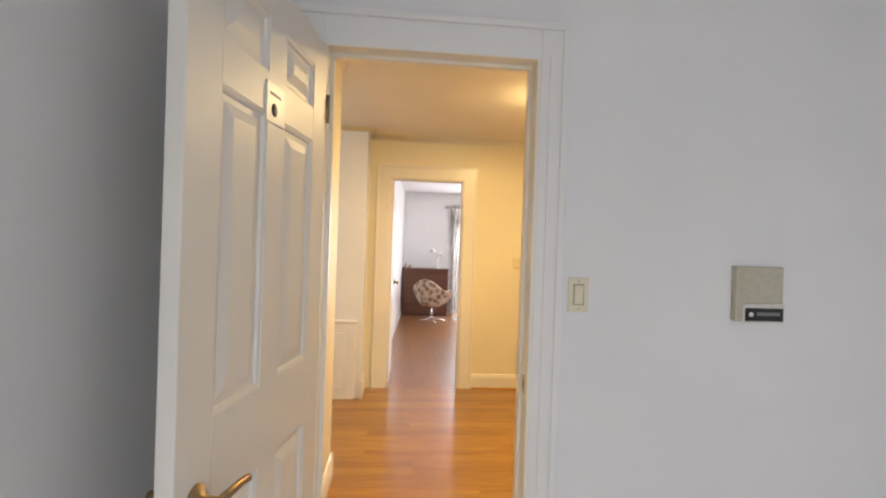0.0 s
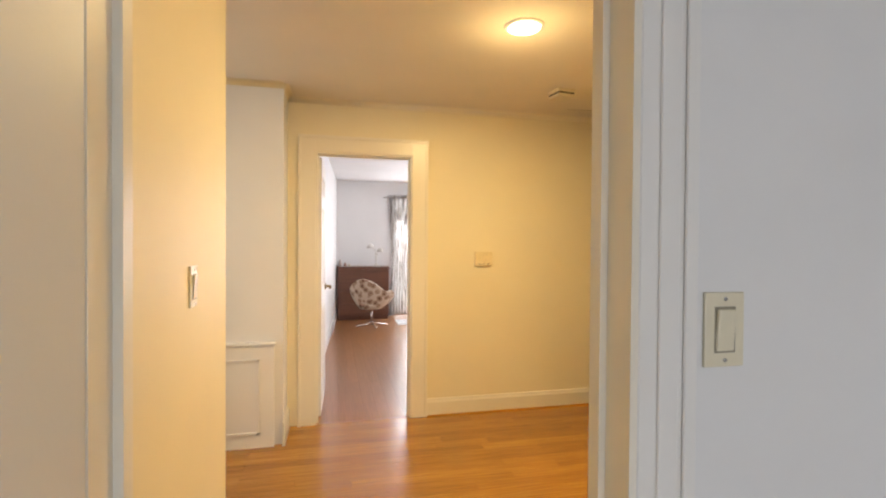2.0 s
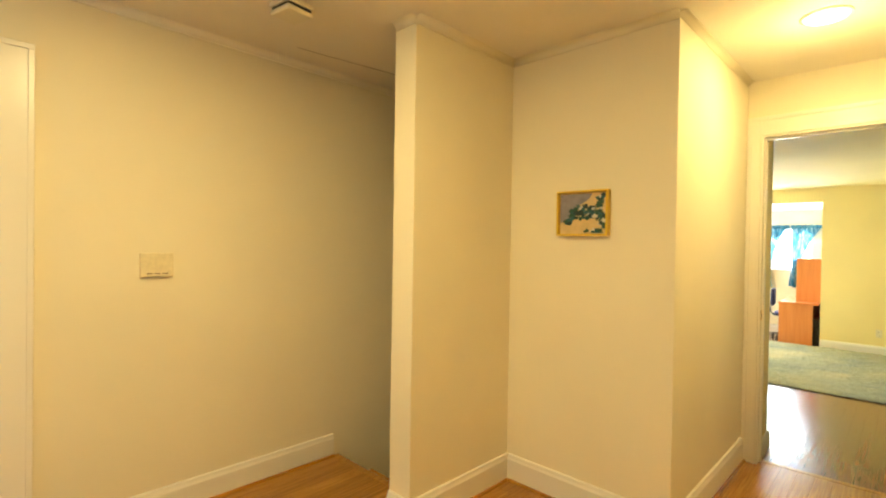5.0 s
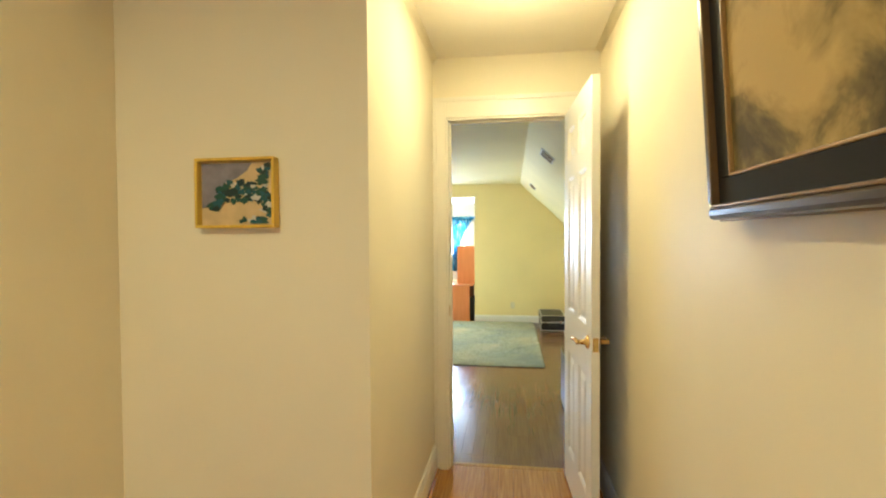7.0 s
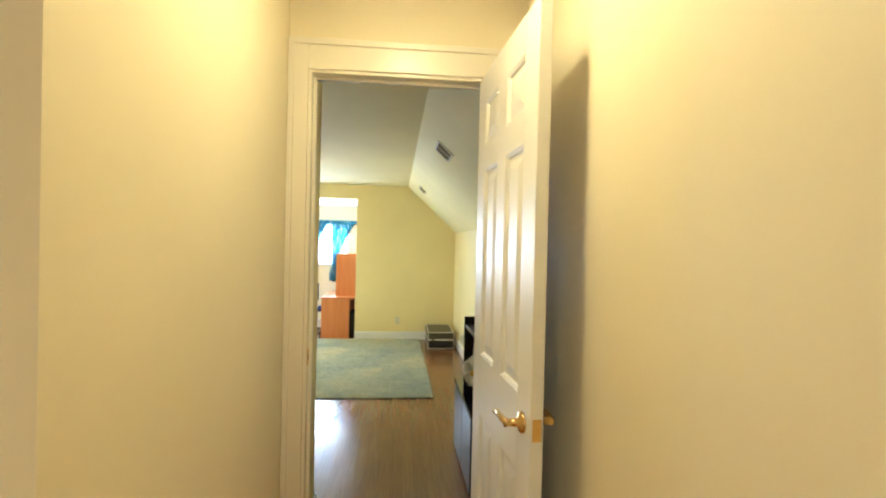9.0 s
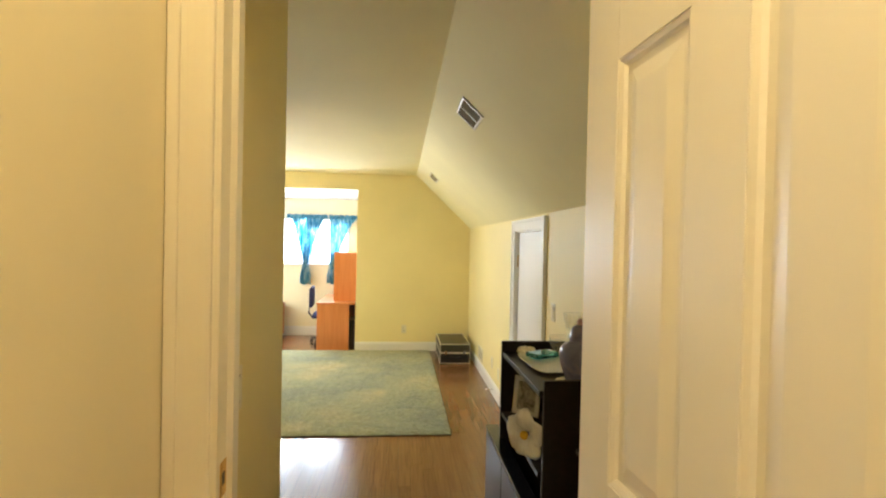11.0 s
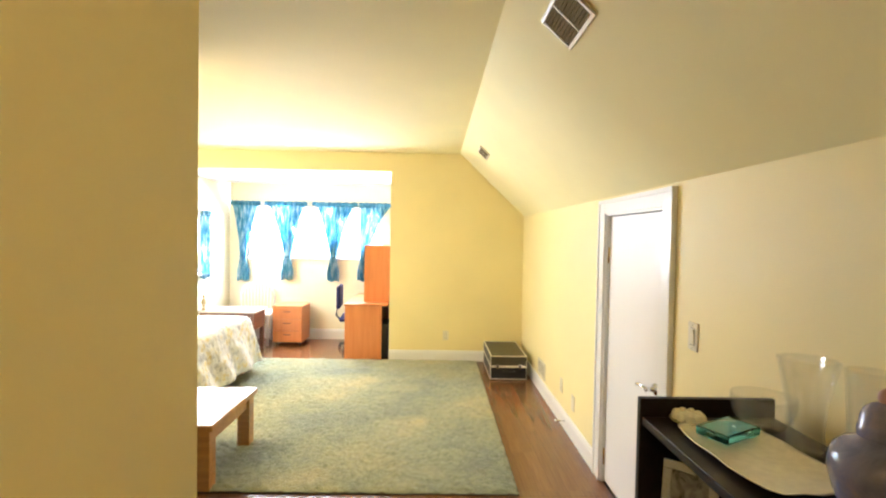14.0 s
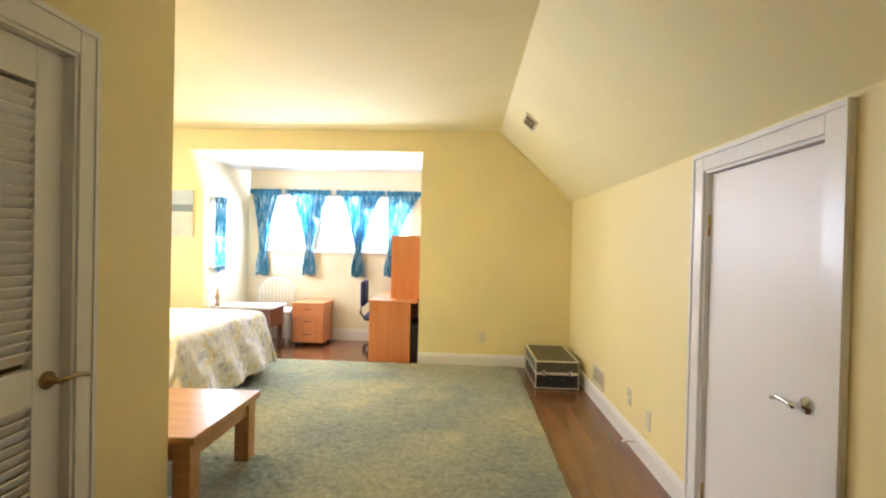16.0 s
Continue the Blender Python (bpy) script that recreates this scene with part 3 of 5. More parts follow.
def panel_door(name, w, h, at, turn, label, metal, handle_z=0.93, t=0.036, hinge_mat=None, rows=None):
    """A six-panel door; the hinge edge is at the origin, the leaf runs along +x."""
    d = thing(name, at, label, "door", turn)
    s, m = 0.115, 0.10
    cols = [(s, w / 2 - m / 2), (w / 2 + m / 2, w - s)]
    rows = rows or [(0.22, 0.80), (0.98, h - 0.37), (h - 0.27, h - 0.12)]
    bm = bmesh.new()
    cube(bm, 0, s, -t / 2, t / 2, 0, h, 0.002, 1)
    cube(bm, w - s, w, -t / 2, t / 2, 0, h, 0.002, 1)
    cube(bm, cols[0][1], cols[1][0], -t / 2, t / 2, 0, h)
    edges = [0] + [z for r in rows for z in r] + [h]
    for z0, z1 in zip(edges[::2], edges[1::2]):
        for c0, c1 in cols:
            cube(bm, c0, c1, -t / 2, t / 2, z0, z1)
    body = part("leaf", bm, DOOR_PAINT, d)
    for c0, c1 in cols:
        for z0, z1 in rows:
            bm = bmesh.new()
            sides = []
            for sg in (-1, 1):
                loops = []
                for ins, y in ((-0.002, 0.0), (-0.002, 0.0160), (0.003, 0.0160), (0.010, 0.0130), (0.014, 0.0070), (0.026, 0.0070), (0.052, 0.0145), (0.056, 0.0148)):
                    loops.append([bm.verts.new((x, sg * y, z)) for x, z in ((c0 + ins, z0 + ins), (c1 - ins, z0 + ins), (c1 - ins, z1 - ins), (c0 + ins, z1 - ins))])
                for p, q in zip(loops, loops[1:]):
                    for k in range(4):
                        bm.faces.new((p[k], p[(k + 1) % 4], q[(k + 1) % 4], q[k]))
                bm.faces.new(loops[-1])
            bmesh.ops.remove_doubles(bm, verts=bm.verts[:], dist=1e-6)
            part("panel", bm, DOOR_PAINT, d)
    lever(d, (w - 0.065, t / 2, handle_z), 1, -1, metal)
    lever(d, (w - 0.065, -t / 2, handle_z), -1, -1, metal)
    part("latch_plate", boxes((w - 0.0005, w + 0.0015, -0.012, 0.012, handle_z - 0.03, handle_z + 0.03)), metal, d, "brass latch plate")
    for z in (0.28, h - 0.20):
        part("hinge", lathe([(0.006, z - 0.045), (0.006, z + 0.045)], 10, at=(-0.004, t / 2 + 0.004, 0)), hinge_mat or OLD_BRASS, d)
    return d


# first room: door swung into the room
fd = panel_door("door_first_room", 0.735, 2.00, (0.068, 1.535, 0.012), 260.5, "white six-panel door standing open into the room", OLD_BRASS, 0.885, rows=[(0.20, 0.83), (1.02, 1.672), (1.765, 1.90)])
sg = part("sign_plate", boxes((0.335, 0.435, 0.018, 0.023, 1.650, 1.745), bevel=0.002), WHITE_PL, fd, "small white sign with a dark mark")
part("mark", lathe([(0.016, 0.0232), (0.016, 0.0238)], 16, at=(0.395, 0, 1.682), axis="y"), BLACK, sg)
part("mark_bar", boxes((0.36, 0.42, 0.0232, 0.0236, 1.715, 1.722)), plain("grey_ink", (0.3, 0.3, 0.32), 0.6), sg)
# bedroom door: swung into the corridor
panel_door("door_bedroom", 0.70, 2.05, (4.405, 1.962, 0.012), 183.1, "glossy white six-panel door standing open beside the wall", BRASS, 0.90, rows=[(0.20, 0.745), (0.968, 1.678), (1.77, 1.936)])
# far room door, folded back against the wall
panel_door("door_far_room", 0.71, 2.00, (0.250, 4.735, 0.012), 88.5, "white panelled door open into the far room", OLD_BRASS, 0.95)

# low closet door in the knee wall
kd = thing("door_knee_wall", (6.832, KY - 0.035, BF + 0.01), "low flush white closet door in the knee wall", "door")
part("leaf", boxes((0, 0.739, -0.018, 0.018, 0, 1.66), bevel=0.002), paint("flush_door_paint", (0.80, 0.78, 0.76), 0.42, 40, 0.05, 0.03), kd)
lever(kd, (0.075, 0.018, 0.79), 1, 1, CHROME)
for z in (0.15, 1.42):
    part("hinge", lathe([(0.007, z - 0.05), (0.007, z + 0.05)], 10, at=(0.745, 0.024, 0)), BRASS, kd, "brass butt hinge")

# louvred closet door
ld = thing("door_louvre", (6.112, 3.845, BF + 0.01), "white louvred closet door with a lever handle", "door")
bm = boxes((0, 0.105, -0.018, 0.018, 0, 1.90), (0.586, 0.691, -0.018, 0.018, 0, 1.90), (0.105, 0.586, -0.018, 0.018, 0, 0.16), (0.105, 0.586, -0.018, 0.018, 1.78, 1.90), (0.105, 0.586, -0.018, 0.018, 0.76, 0.88), bevel=0.003)
part("frame", bm, TRIM_W, ld)
for i in range(46):
    z = 0.18 + i * 0.0345
    if not 0.745 < z < 0.885:
        sl = part("slat", boxes((0.098, 0.593, -0.023, 0.023, -0.0035, 0.0035), bevel=0.003), TRIM_W, ld)
        sl.matrix_local = pose(0, 0, z + 0.012, -56, 0, 0)
lever(ld, (0.640, -0.018, 0.83), -1, 1, OLD_BRASS)

# ---- switches, plates, vents, lamps ----


def plate(name, at, turn, label, category, kind="rocker", w=0.072, h=0.116, mat=None):
    """A wall plate whose back lies on the wall at the origin and whose face looks along -y."""
    mat = mat or IVORY
    o = thing(name, at, label, category, turn)
    c = part("cover", boxes((-w / 2, w / 2, -0.006, 0, -h / 2, h / 2), bevel=0.002), mat, o)
    for z in (-h * 0.41, h * 0.41):
        part("screw", lathe([(0.0032, -0.0075), (0.0032, -0.0055)], 10, at=(0, 0, z), axis="y"), CHROME, c)
    if kind == "rocker":
        r = part("rocker", boxes((-0.016, 0.016, -0.011, -0.004, -0.033, 0.033), bevel=0.003), mat, o)
        r.matrix_local = pose(0, 0, 0, 4, 0, 0)
        part("gap", boxes((-0.019, 0.019, -0.0066, -0.005, -0.036, 0.036)), plain("plate_gap", (0.30, 0.27, 0.20), 0.7), o)
    elif kind == "outlet":
        for z in (-0.022, 0.022):
            s = part("socket", lathe([(0.017, -0.0085), (0.017, -0.004)], 20, at=(0, 0, z), axis="y"), mat, o)
            for x in (-0.006, 0.006):
                part("slot", boxes((x - 0.001, x + 0.001, -0.0092, -0.0080, z - 0.002, z + 0.007)), BLACK, s)
    return o


plate("light_switch", (0.951, 1.55, 1.231), 0, "ivory rocker switch on the white wall", "light switch")
plate("light_switch", (-0.03, 2.388, 1.235), 90, "ivory rocker switch on the cream wall", "light switch")
plate("light_switch", (4.80, 2.75, 0.985), 0, "ivory rocker switch on the yellow entry wall", "light switch")
plate("light_switch", (6.55, KY, 0.945), 180, "ivory rocker switch beside the low closet door", "light switch")
plate("wall_outlet", (GX, 2.268, 0.125), 270, "ivory power outlet on the gable wall", "outlet", "outlet")
plate("wall_outlet", (8.56, KY, 0.115), 180, "ivory power outlet above the baseboard", "outlet", "outlet")
plate("wall_outlet", (8.22, KY, 0.08), 180, "blank ivory wall plate above the baseboard", "outlet", "blank")

# intercom box on the first room's wall
ib = thing("intercom_box", (1.597, 1.55, 1.250), "beige wall box with a dark display slot", "intercom")
part("housing", boxes((-0.088, 0.088, -0.028, 0, -0.096, 0.096), bevel=0.004), plain("beige_plastic", (0.50, 0.47, 0.37), 0.45, 0, 40, 0.03), ib)
ft = part("fold_down_tray", boxes((-0.066, 0.086, -0.038, -0.026, -0.100, -0.032), bevel=0.003), plain("light_grey_plastic", (0.62, 0.60, 0.55), 0.4), ib)
part("display", boxes((-0.060, 0.080, -0.0395, -0.0375, -0.093, -0.048)), BLACK, ft, "black display strip")
part("button", lathe([(0.008, -0.042), (0.008, -0.0385)], 16, at=(-0.040, 0, -0.070), axis="y"), WHITE_PL, ft)
part("readout", boxes((-0.018, 0.068, -0.0402, -0.0392, -0.074, -0.062)), plain("grey_readout", (0.22, 0.22, 0.21), 0.4), ft)

# chime box on the hall's far wall
cb = thing("door_chime", (1.53, 4.60, 1.236), "ivory door chime box on the cream wall", "door chime")
part("cover", boxes((-0.072, 0.072, -0.022, 0, -0.057, 0.057), bevel=0.004), plain("aged_ivory", (0.76, 0.67, 0.44), 0.5, 0, 40, 0.03), cb)
for i in range(3):
    part("slot", boxes((-0.045 + 0.034 * i, -0.022 + 0.034 * i, -0.0232, -0.0215, -0.043, -0.039)), BROWN_WOOD, cb)

# smoke detector
sd = thing("smoke_detector", (1.895, 3.985, HC), "square ivory smoke detector on the ceiling", "smoke detector", 8)
part("base", boxes((-0.068, 0.068, -0.068, 0.068, -0.022, 0), bevel=0.004), IVORY, sd)
part("vent_gap", boxes((-0.060, 0.060, -0.060, 0.060, -0.034, -0.022)), BLACK, sd, "dark vent gap")
part("cap", boxes((-0.066, 0.066, -0.066, 0.066, -0.056, -0.034), bevel=0.006), IVORY, sd)


BULB = glow("lit_diffuser", (1.0, 0.86, 0.60), 9)


def downlight(x, y):
    o = thing("recessed_downlight", (x, y, HC), "round recessed ceiling downlight, lit warm", "ceiling light", group="hall downlights")
    bm = bmesh.new()
    prof = [(0.098, -0.001), (0.098, -0.006), (0.082, -0.010), (0.078, -0.004)]
    lathe(prof, 36, bm)
    part("trim_ring", bm, WHITE_PL, o)
    part("diffuser", lathe([(0.077, -0.0105), (0.070, -0.0125), (0.02, -0.0135)], 36), BULB, o, "glowing frosted diffuser")


downlight(1.26, 3.12)
downlight(3.59, 2.27)


def vent(name, m, w, h, bars, label, mat, cells=1, slat_mat=None):
    """A louvred register; its face looks along +z of the matrix m."""
    o = thing(name, (0, 0, 0), label, "air vent")
    o.matrix_world = m
    f = 0.016
    # default slats and the backing are a darker tan than the frame
    slat_mat = slat_mat or plain("tan_slat_metal", (0.17, 0.12, 0.045), 0.95)
    bm = boxes((-w / 2, w / 2, -h / 2, -h / 2 + f, -0.002, 0.009), (-w / 2, w / 2, h / 2 - f, h / 2, -0.002, 0.009), (-w / 2, -w / 2 + f, -h / 2 + f, h / 2 - f, -0.002, 0.009), (w / 2 - f, w / 2, -h / 2 + f, h / 2 - f, -0.002, 0.009), bevel=0.002)
    if cells > 1:
        cube(bm, -0.004, 0.004, -h / 2 + f, h / 2 - f, -0.002, 0.008)
    part("frame", bm, mat, o)
    part("backing", boxes((-w / 2 + f, w / 2 - f, -h / 2 + f, h / 2 - f, 0.0005, 0.002)), plain("tan_vent_backing", (0.16, 0.12, 0.055), 0.8), o)
    for i in range(bars):
        y = -h / 2 + f + (i + 0.5) * (h - 2 * f) / bars
        s = part("slat", boxes((-w / 2 + f, w / 2 - f, -0.0065, 0.0065, -0.0008, 0.0008)), slat_mat, o)
        s.matrix_local = pose(0, y, 0.0045, 16, 0, 0)
    return o


SL = math.degrees(math.atan2(BC - KZ, RY - KY))


def on_slope(x, y, turn=0):
    z = KZ + (y - KY) * (BC - KZ) / (RY - KY)
    return pose(x, y, z, 180 + SL, 0, 0) @ pose(0, 0, 0.002, 0, 0, turn)


VENT_PAINT = plain("cream_metal", (0.66, 0.60, 0.44), 0.4)
vent("ceiling_vent", on_slope(6.385, 1.934), 0.31, 0.168, 9, "cream louvred air vent in the sloping ceiling", VENT_PAINT, 2)
vent("ceiling_vent", on_slope(9.35, 1.948), 0.28, 0.13, 6, "small cream louvred air vent in the sloping ceiling", VENT_PAINT, 2)
vent("wall_register", pose(9.30, KY, 0.045, 270, 0, 0) @ pose(0, 0, 0, 0, 0, 180), 0.30, 0.16, 8, "cream floor-level air register in the wall", VENT_PAINT, 2, VENT_PAINT)
ds = thing("door_stop", (8.38, KY + 0.018, BF + 0.07), "springy white-tipped door stop on the baseboard", "door stop")
part("spring", tube([(0, 0, 0), (0, 0.07, 0.004)], 0.005), CHROME, ds)
part("tip", lathe([(0.007, 0.068), (0.007, 0.082)], 12, axis="y", at=(0, 0, 0.004)), WHITE_PL, ds)

# ---- hall: low panelling and paintings ----
lp = thing("low_panelling", (-0.25, 4.29, 0), "white painted low panelling with a ledge", "panelling")
part("backing", boxes((-1.30, 0.225, -0.035, 0, 0, 0.675)), TRIM_W, lp)
part("ledge", boxes((-1.31, 0.236, -0.047, 0, 0.675, 0.695), bevel=0.005), TRIM_W, lp)
for x0, x1 in ((-0.44, 0.133), (-1.12, -0.55)):
    f = 0.014
    bm = boxes((x0, x1, -0.043, -0.035, 0.09, 0.09 + f), (x0, x1, -0.043, -0.035, 0.586 - f, 0.586), (x0, x0 + f, -0.043, -0.035, 0.09, 0.586), (x1 - f, x1, -0.043, -0.035, 0.09, 0.586))
    part("panel_moulding", bm, TRIM_W, lp)


def daub(name, stops, scale, seed, warp=1.5):
    """Loose brushwork: bands of paint broken by noise."""
    m, t, p = nodes_of(name)
    n = noise_tex(t, scale, 5, 0.6, (1, 1, 1))
    n.inputs["Distortion"].default_value = warp
    n.inputs["Vector"].links[0].from_node.inputs["Location"].default_value = (seed, seed * 1.7, seed * 0.6)
    r = ramp(t, n.outputs[0], stops)
    t.links.new(r.outputs[0], p.inputs["Base Color"])
    p.inputs["Roughness"].default_value = 0.5
    bump(t, p, noise_tex(t, 90, 4).outputs[0], 0.3, 0.002)
    return m


GILT = wood("gilded_frame", (0.60, 0.40, 0.03), (0.84, 0.58, 0.06), 0.35, "z", 5, 0.15)


def frame_bars(bm, w, h, f, y0, y1, bevel=0.004):
    """Four bars of a frame, w by h outside, in the xz plane."""
    for d in ((-w / 2, w / 2, y0, y1, -h / 2, -h / 2 + f), (-w / 2, w / 2, y0, y1, h / 2 - f, h / 2), (-w / 2, -w / 2 + f, y0, y1, -h / 2 + f, h / 2 - f), (w / 2 - f, w / 2, y0, y1, -h / 2 + f, h / 2 - f)):
        cube(bm, *d, bevel=bevel, segs=2)
    return bm


sp = thing("small_painting", (3.104, 3.182, 1.527), "small gilt-framed painting of dark green leaves", "painting", 270)
part("frame", frame_bars(bmesh.new(), 0.282, 0.232, 0.010, -0.040, 0, 0.003), GILT, sp)
part("canvas", boxes((-0.131, 0.131, -0.014, -0.004, -0.105, 0.105)), plain("buff_ground", (0.64, 0.48, 0.23), 0.6, 0, 14, 0.2, 0.12), sp)
part("painted_sky", extrude_profile([(-0.129, 0.10), (0.05, 0.10), (0.035, 0.075), (0.0, 0.052), (-0.05, 0.030), (-0.078, -0.02), (-0.10, -0.04), (-0.129, -0.048)], -0.0160, -0.0142, axis="y"), plain("grey_lilac", (0.24, 0.22, 0.25), 0.6, 0, 20, 0.2, 0.2), sp)
leaf_mats = [plain("leaf_green", (0.014, 0.07, 0.045), 0.5), plain("deep_leaf_green", (0.01, 0.03, 0.025), 0.5), plain("teal_leaf", (0.015, 0.09, 0.10), 0.5), plain("pale_stroke", (0.60, 0.56, 0.46), 0.5)]
rng = random.Random(8)
# masses of dark leaves: centre and half-size of each patch, and how many daubs it takes
patches = ((0.02, 0.0, 0.085, 0.030, 40), (0.098, 0.060, 0.018, 0.034, 9), (0.105, -0.045, 0.014, 0.035, 9), (0.06, -0.093, 0.036, 0.007, 6), (-0.083, -0.047, 0.013, 0.017, 4), (-0.01, 0.035, 0.03, 0.008, 3))
k = 0
for px0, pz0, sx, sz, count in patches:
    for q0 in range(round(count * 1.7)):
        cx, cz = px0 + rng.uniform(-1, 1) * sx, pz0 + rng.uniform(-1, 1) * sz
        r = rng.uniform(0.007, 0.019)
        pts = [(max(-0.126, min(0.126, cx + r * rng.uniform(0.45, 1.5) * math.cos(a))), max(-0.101, min(0.101, cz + r * rng.uniform(0.3, 1.1) * math.sin(a)))) for a in [2 * math.pi * q / 11 for q in range(11)]]
        y = -0.0166 - 0.0018 * k / 125
        part("leaf", extrude_profile(pts, y - 0.0004, y, axis="y"), leaf_mats[3] if k % 11 == 7 else leaf_mats[k % 3], sp)
        k += 1

bp = thing("large_painting", (2.222, 1.803, 1.83), "large dark-framed painting of misty brown trees, tilted forward", "painting")
bp.matrix_world = pose(2.222, 1.803, 1.412, 3.4, 0, 180) @ pose(0, 0, 0.416) @ Matrix.Diagonal((1.04, 1.04, 1.04, 1))
DARK_FRAME = wood("dark_carved_frame", (0.022, 0.011, 0.005), (0.07, 0.034, 0.015), 0.28, "x", 6, 0.1, 0, 0.2)
bm = frame_bars(bmesh.new(), 0.98, 0.80, 0.030, -0.045, 0.015, 0.010)
part("outer_moulding", bm, DARK_FRAME, bp)
part("inner_bead", frame_bars(bmesh.new(), 0.930, 0.750, 0.006, -0.047, -0.030, 0.002), plain("worn_bronze", (0.20, 0.12, 0.05), 0.35, 0.4), bp)
part("outer_bead", frame_bars(bmesh.new(), 0.988, 0.808, 0.006, -0.020, -0.008, 0.002), plain("worn_bronze_edge", (0.16, 0.09, 0.04), 0.35, 0.4), bp)
LINER = plain("black_liner", (0.006, 0.005, 0.004), 0.85)
for d in ((-0.4595, 0.4595, -0.032, 0, -0.3695, -0.3165), (-0.4595, 0.4595, -0.032, 0, 0.3165, 0.3695), (-0.4595, -0.4065, -0.032, 0, -0.3165, 0.3165), (0.4065, 0.4595, -0.032, 0, -0.3165, 0.3165)):
    part("flat", boxes(d, bevel=0.002), LINER, bp)
part("gilt_slip", frame_bars(bmesh.new(), 0.814, 0.634, 0.006, -0.034, -0.004, 0.002), plain("dull_gilt", (0.34, 0.20, 0.06), 0.35), bp)
part("canvas", boxes((-0.399, 0.399, -0.026, -0.006, -0.309, 0.309)), daub("misty_landscape", [(0.37, (0.07, 0.052, 0.016)), (0.44, (0.17, 0.125, 0.038)), (0.50, (0.36, 0.26, 0.07)), (0.60, (0.50, 0.36, 0.11))], 5.0, 2.1, 0.45), bp)
bpy.data.materials["misty_landscape"].node_tree.nodes["Principled BSDF"].inputs["Roughness"].default_value = 0.8
# strike plates in the door linings
for at, turn, lab in (((0.778, 1.575, 0.915), 90, "brass strike plate in the white door lining"), ((4.42, 2.645, 0.94), 180, "aged brass strike plate in the cream door lining")):
    k = thing("strike_plate", at, lab, "door hardware", turn)
    part("plate", boxes((-0.014, 0.014, -0.0005, 0.0015, -0.032, 0.032)), BRASS, k)
    part("latch_hole", boxes((-0.006, 0.006, 0.001, 0.0018, -0.012, 0.012)), BLACK, k)
sm = setting("trim_ceiling_seam", boxes((-0.33, 0.33, -0.0015, 0.0015, -0.001, 0.001)), BROWN_WOOD, "hairline seam in the ceiling", "seam")
sm.matrix_world = pose(2.48, 4.36, HC, 0, 0, -7)

# ---- windows and curtains ----
PANE = glass("window_glass", (1, 1, 1), 0.0, 1.1)


def window(name, at, turn, w, h, label, bars=(1, 1), sill=True):
    """A glazed sash set in an opening; the room side looks along -y."""
    o = thing(name, at, label, "window", turn)
    o["kind"] = "structure"
    part("window_frame", frame_bars(bmesh.new(), w, h, 0.035, 0.03, 0.08, 0.003), TRIM_W, o)
    bm = bmesh.new()
    for i in range(1, bars[0] + 1):
        x = -w / 2 + w * i / (bars[0] + 1)
        cube(bm, x - 0.010, x + 0.010, 0.045, 0.065, -h / 2 + 0.035, h / 2 - 0.035)
    for i in range(1, bars[1] + 1):
        z = -h / 2 + h * i / (bars[1] + 1)
        cube(bm, -w / 2 + 0.035, w / 2 - 0.035, 0.046, 0.064, z - 0.010, z + 0.010)
    if bars != (0, 0):
        part("glazing_bar", bm, TRIM_W, o)
    g = part("pane", boxes((-w / 2 + 0.033, w / 2 - 0.033, 0.053, 0.057, -h / 2 + 0.033, h / 2 - 0.033)), PANE, o)
    g.visible_shadow = False
    if sill:
        part("window_sill", boxes((-w / 2 - 0.04, w / 2 + 0.04, -0.05, 0.03, -h / 2 - 0.03, -h / 2), bevel=0.005), TRIM_W, o)
    return o


for nm, y in (("window_1", 4.86), ("window_2", 4.185), ("window_3", 3.515)):
    window(nm, (DX, y, 1.38), 270, {"window_1": 0.60, "window_2": 0.55, "window_3": 0.63}[nm], 0.76, "white dormer window full of bright sky", (0, 1))
window("window_4", (10.77, 5.40, 1.20), 0, 0.28, 0.76, "narrow white side window of the dormer", (0, 0))
window("window_5", (2.225, 9.83, 1.10), 0, 1.55, 2.2, "tall glazed garden door", (1, 2), False)
window("window_6", (8.2, 8.1, 1.30), 0, 1.5, 1.2, "white bedroom window", (1, 1))
window("window_7", (0.75, -2.5, 1.15), 180, 1.5, 1.4, "wide white window", (1, 1))
window("window_8", (-1.6, 3.55, 1.50), 90, 0.9, 1.2, "white landing window", (1, 1))
window("window_9", (4.5, 6.6, 1.45), 270, 1.6, 1.5, "white side window", (1, 1))


def cloth_mat(name, stops, scale, thin=0.45):
    m, t, p = nodes_of(name)
    n = noise_tex(t, scale, 4, 0.6, (1.6, 1, 0.30))
    r = ramp(t, n.outputs[0], stops)
    t.links.new(r.outputs[0], p.inputs["Base Color"])
    p.inputs["Roughness"].default_value = 0.85
    tr, mx = t.nodes.new("ShaderNodeBsdfTranslucent"), t.nodes.new("ShaderNodeMixShader")
    t.links.new(r.outputs[0], tr.inputs["Color"])
    mx.inputs[0].default_value = thin
    t.links.new(p.outputs[0], mx.inputs[1])
    t.links.new(tr.outputs[0], mx.inputs[2])
    t.links.new(mx.outputs[0], t.nodes["Material Output"].inputs["Surface"])
    bump(t, p, noise_tex(t, 400, 2).outputs[0], 0.2, 0.001)
    return m


